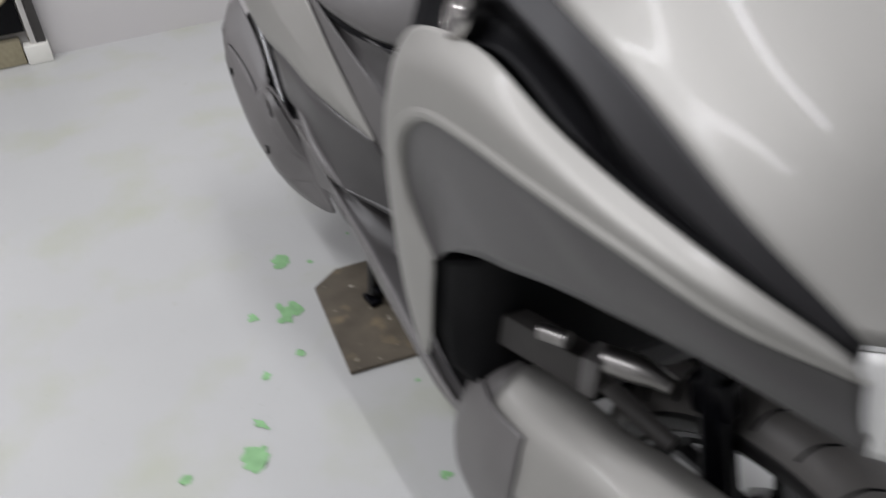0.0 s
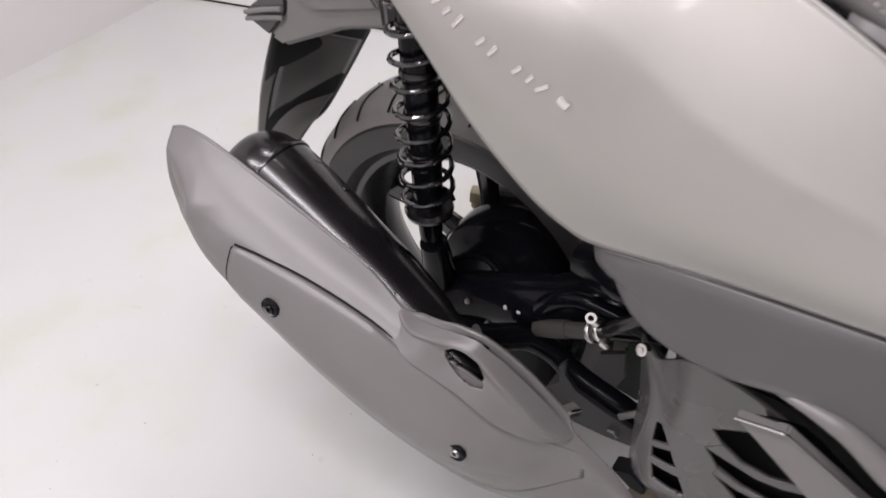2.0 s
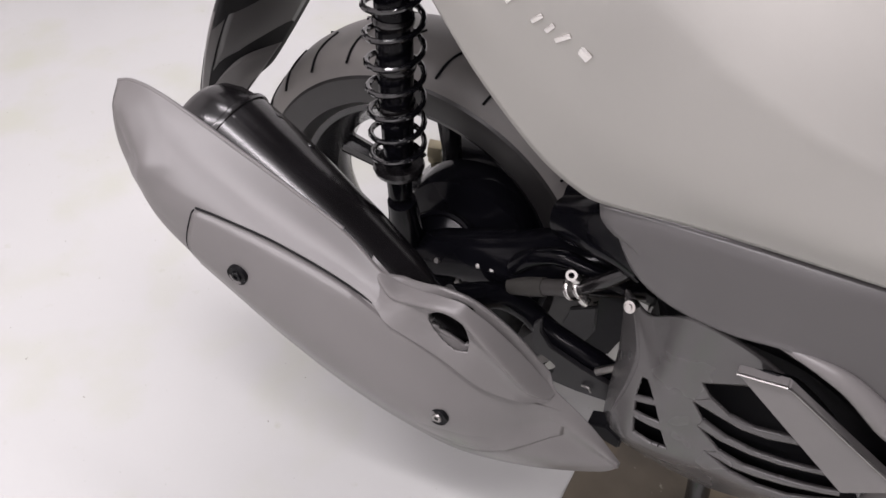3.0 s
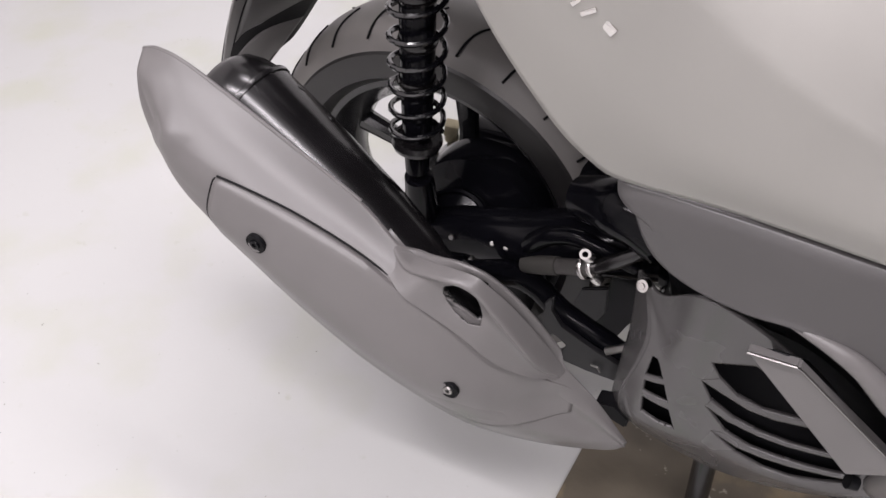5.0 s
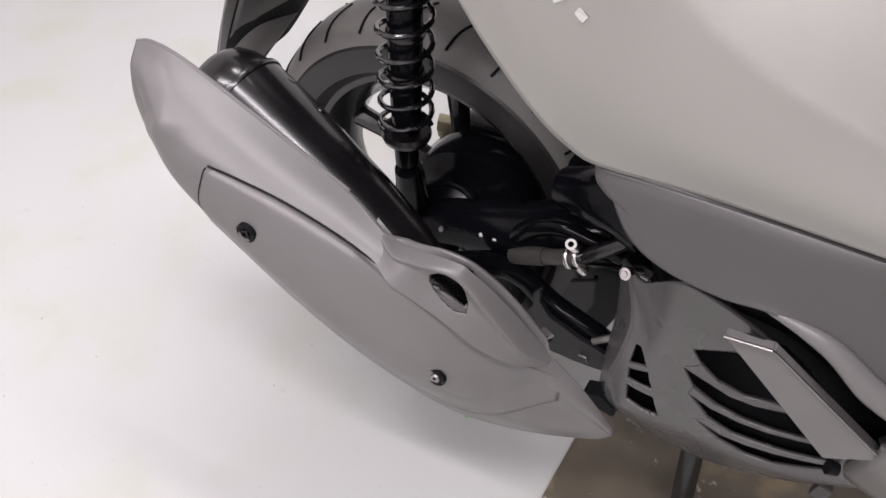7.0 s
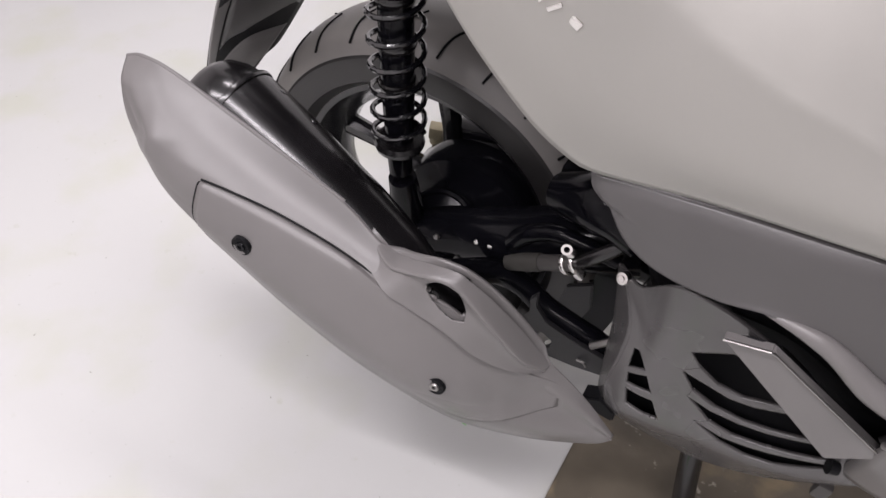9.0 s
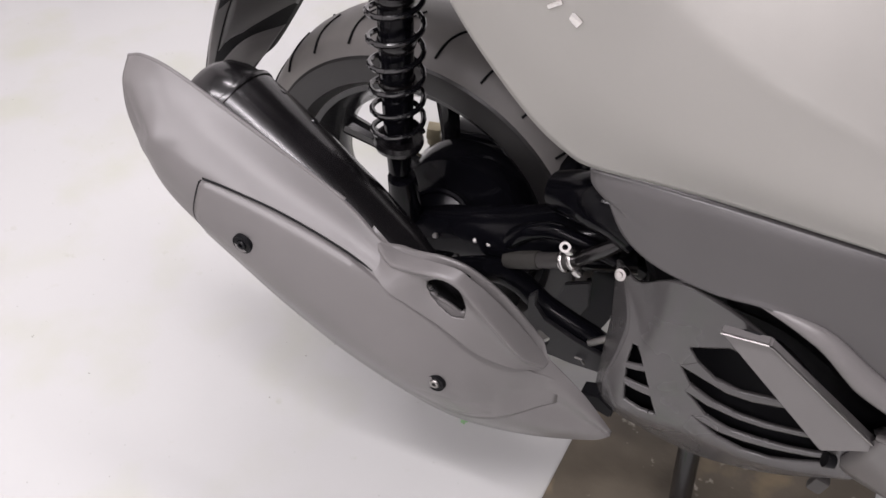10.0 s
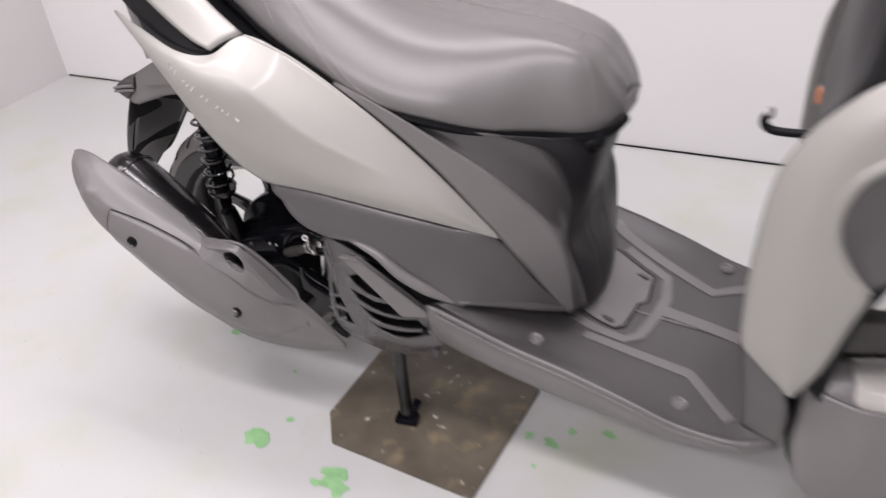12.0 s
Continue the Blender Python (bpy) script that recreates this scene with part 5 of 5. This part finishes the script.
front_mudguard = part("front_mudguard", surface([MG_FAR_LOW, MG_FAR, MG_TOP, MG_CREASE, MG_SIDE, MG_LOW], 50, 40), M_SILVER, scooter, "champagne silver front mudguard", 0.004, flat_angle=60)
# silver part coloured grey here, standing in for shade at the rear
part("rear_cap", surface([[(0.735, -0.126, 0.424), (0.735, -0.160, 0.416), (0.745, -0.188, 0.388)], [(0.690, -0.140, 0.420), (0.695, -0.172, 0.412), (0.700, -0.196, 0.384)], [(0.664, -0.148, 0.406), (0.664, -0.176, 0.402), (0.668, -0.200, 0.376)]], 16, 12), M_SATIN, front_mudguard, "rear end of the mudguard, greyed in colour as if shaded", 0.004)
SKIRT = [[(0.670, -0.184, 0.408), (0.676, -0.206, 0.368), (0.684, -0.222, 0.320), (0.700, -0.228, 0.270), (0.725, -0.222, 0.232)],
         [(0.662, -0.176, 0.404), (0.664, -0.200, 0.362), (0.668, -0.216, 0.316), (0.682, -0.222, 0.268), (0.712, -0.214, 0.232)],
         [(0.666, -0.150, 0.400), (0.660, -0.170, 0.362), (0.662, -0.184, 0.316), (0.676, -0.190, 0.268), (0.704, -0.184, 0.236)]]
SKIRT = [[(0.790, -0.181, 0.398), (0.800, -0.196, 0.360), (0.806, -0.206, 0.318), (0.812, -0.206, 0.270), (0.816, -0.200, 0.232)],
         [(0.730, -0.192, 0.400), (0.738, -0.208, 0.362), (0.746, -0.218, 0.318), (0.756, -0.220, 0.270), (0.770, -0.214, 0.226)]] + SKIRT
part("mudguard_skirt", surface(SKIRT, 30, 24), M_SATIN, front_mudguard, "grey mudguard skirt", 0.004)
part("skirt_trim", tube(SKIRT[4], 0.008, 20, 8), M_BLACK, front_mudguard, "black inner edge of the skirt")
part("front_well", surface([[(0.672, -0.225, 0.435), (0.676, -0.232, 0.52), (0.695, -0.236, 0.612)], [(0.690, -0.15, 0.36), (0.700, -0.16, 0.50), (0.730, -0.18, 0.625)], [(0.675, CY, 0.34), (0.690, CY, 0.50), (0.720, CY, 0.65)],
                            [(0.690, 0.21, 0.36), (0.700, 0.22, 0.50), (0.730, 0.24, 0.625)], [(0.672, 0.285, 0.435), (0.676, 0.292, 0.52), (0.695, 0.296, 0.612)]], 20, 30), M_BLACK, scooter, "black front inner well", 0.003)
part("arch_roof", surface([[(0.722, -0.18, 0.625), (0.80, -0.17, 0.665), (0.90, -0.15, 0.70), (1.05, -0.12, 0.72)], [(0.715, CY, 0.64), (0.80, CY, 0.68), (0.90, CY, 0.71), (1.05, CY, 0.73)], [(0.722, 0.24, 0.625), (0.80, 0.23, 0.665), (0.90, 0.21, 0.70), (1.05, 0.18, 0.72)]], 20, 16), M_BLACK, scooter, "black roof of the wheel arch", 0.003)
bracket = part("front_bracket", block((0.125, 0.030, 0.052), pose(0.742, -0.128, 0.482, 0, 4, 26), 0.006, 2), M_HOSE, scooter, "dark grey front bracket")
part("lug", block((0.022, 0.036, 0.058), pose(0.802, -0.098, 0.482, 0, 4, 26), 0.005, 2), M_SATIN, bracket, "grey end lug")
part("sleeve", tube([(0.806, -0.090, 0.500), (0.850, -0.062, 0.502), (0.872, -0.050, 0.498)], [0.016, 0.017, 0.010], 10, 16), M_STEEL, bracket, "bare metal sleeve")
part("pipe", tube([(0.815, -0.092, 0.470), (0.850, -0.075, 0.450), (0.895, -0.058, 0.435)], 0.011, 14, 14), M_HOSE, bracket, "grey brake hose")
part("bolt", tube([(0.770, -0.150, 0.535), (0.800, -0.135, 0.540)], 0.010, 5, 12), M_STEEL, bracket, "bare bolt")

# ---- plate under the stand ----
CORNERS = [(-0.158, -0.192), (-0.110, -0.256), (0.196, -0.262), (0.208, 0.035), (0.165, 0.085), (-0.145, 0.085), (-0.155, 0.06)]
base_plate = part("base_plate", slab([(x, y, 0.0005) for x, y in CORNERS], (0, 0, 0.008), 0.0015), M_PLATE)
tagged(base_plate, "brown worn steel plate under the scooter's stand", "plate")

# ---- green undercoat where the floor paint has flaked ----
rng = random.Random(7)


def flake(x, y, r, stretch=1.0, turn=0.0, n=26, rough=0.38):
    """A thin ragged patch on the floor."""
    bm = bmesh.new()
    vs, ph, lift = [], rng.uniform(0, 50), rng.uniform(0.0008, 0.0022)
    for k in range(n):
        a = 2 * math.pi * k / n
        q = r * (0.75 + rough * noise.noise((math.cos(a) * 1.6 + ph, math.sin(a) * 1.6, ph)) * 1.3 + rough * 0.5 * noise.noise((math.cos(a) * 5 + ph, math.sin(a) * 5, 3)))
        u, v = q * math.cos(a) * stretch, q * math.sin(a)
        t = radians(turn)
        vs.append(bm.verts.new((x + u * math.cos(t) - v * math.sin(t), y + u * math.sin(t) + v * math.cos(t), lift)))
    bm.faces.new(vs)
    bmesh.ops.triangulate(bm, faces=bm.faces[:])
    ob = part("paint_flake", bm, M_GREEN, None, smooth=False)
    ob.parent = floor
    ob.matrix_parent_inverse = floor.matrix_world.inverted()
    return ob


floor.matrix_world = ROOM
bpy.context.view_layer.update()
for x, y, r, st, tu in ((-0.258, -0.300, 0.030, 1.2, 20), (-0.225, -0.238, 0.009, 1.2, 0), (-0.065, -0.318, 0.036, 1.1, -40), (-0.040, -0.340, 0.022, 1.3, 0), (-0.088, -0.345, 0.010, 2, 0), (-0.073, -0.407, 0.013, 1.6, 10),
                        (0.086, -0.339, 0.011, 1.4, 0), (0.122, -0.419, 0.011, 1.5, 0), (0.246, -0.455, 0.010, 2.4, 30), (0.325, -0.482, 0.030, 1.3, 10), (0.317, -0.605, 0.014, 1.0, 0), (0.504, -0.183, 0.012, 1, 0),
                        (-0.507, -0.067, 0.012, 1.8, 0), (0.232, -0.080, 0.014, 0.8, 0), (0.280, -0.082, 0.014, 1.5, -20), (0.304, -0.038, 0.010, 1.2, 0), (0.371, -0.016, 0.013, 1.3, 0), (0.267, -0.144, 0.007, 1, 0),
                        (-0.30, -0.12, 0.006, 1.2, 0)):
    flake(x, y, r, st, tu)

# ---- wall socket and the foot of a cabinet by the end wall ----
socket = tagged(new("wall_socket"), "small white plastic wall socket", "socket")
socket.matrix_world = ROOM @ pose(0, -0.905, 0.335) @ Matrix.Scale(0.55, 4)
part("socket_plate", block((0.012, 0.07, 0.115), pose(0.006, 0, 0), 0.004, 3), M_WHITEBOX, socket)
part("socket_face", block((0.006, 0.04, 0.06), pose(0.014, 0, 0), 0.002, 2), M_WHITEBOX, socket)

cabinet = tagged(new("tool_stand"), "dark tool stand with metal posts against the end wall", "stand")
cabinet.matrix_world = ROOM
part("foot", block((0.075, 0.092, 0.074), pose(0.042, -1.834, 0.0375), 0.005), M_WHITEBOX, cabinet, "white foot block")
part("post", tube([(0.048, -1.840, 0.072), (0.048, -1.836, 0.90)], 0.0135, 4, 20), M_CHROME, cabinet, "bare metal post")
part("post", block((0.034, 0.033, 0.83), pose(0.034, -1.809, 0.486), 0.004), M_HOSE, cabinet, "dark metal post")
part("clamp", block((0.045, 0.048, 0.030), pose(0.050, -1.846, 0.290, 0, 0, 0), 0.006, 3), M_WHITEBOX, cabinet, "pale clamp round the post")
part("tag", block((0.006, 0.022, 0.018), pose(0.056, -1.808, 0.288), 0.002), M_ORANGE, cabinet, "small orange tag")
part("body", block((0.030, 0.42, 0.76), pose(0.018, -2.068, 0.50), 0.006), M_BLACK, cabinet, "black back panel")
part("shelf", block((0.055, 0.40, 0.098), pose(0.030, -2.085, 0.051), 0.006), M_BRASS, cabinet, "olive base board")
part("bin", block((0.05, 0.07, 0.05), pose(0.040, -2.030, 0.125), 0.006), M_WHITEBOX, cabinet, "small white box")
part("hose_loop", tube([(0.055, -1.855, 0.300), (0.060, -1.885, 0.262), (0.060, -1.925, 0.242), (0.058, -1.97, 0.250), (0.055, -2.00, 0.285)], 0.008, 30, 10), M_BRASS, cabinet, "pale looped hose")
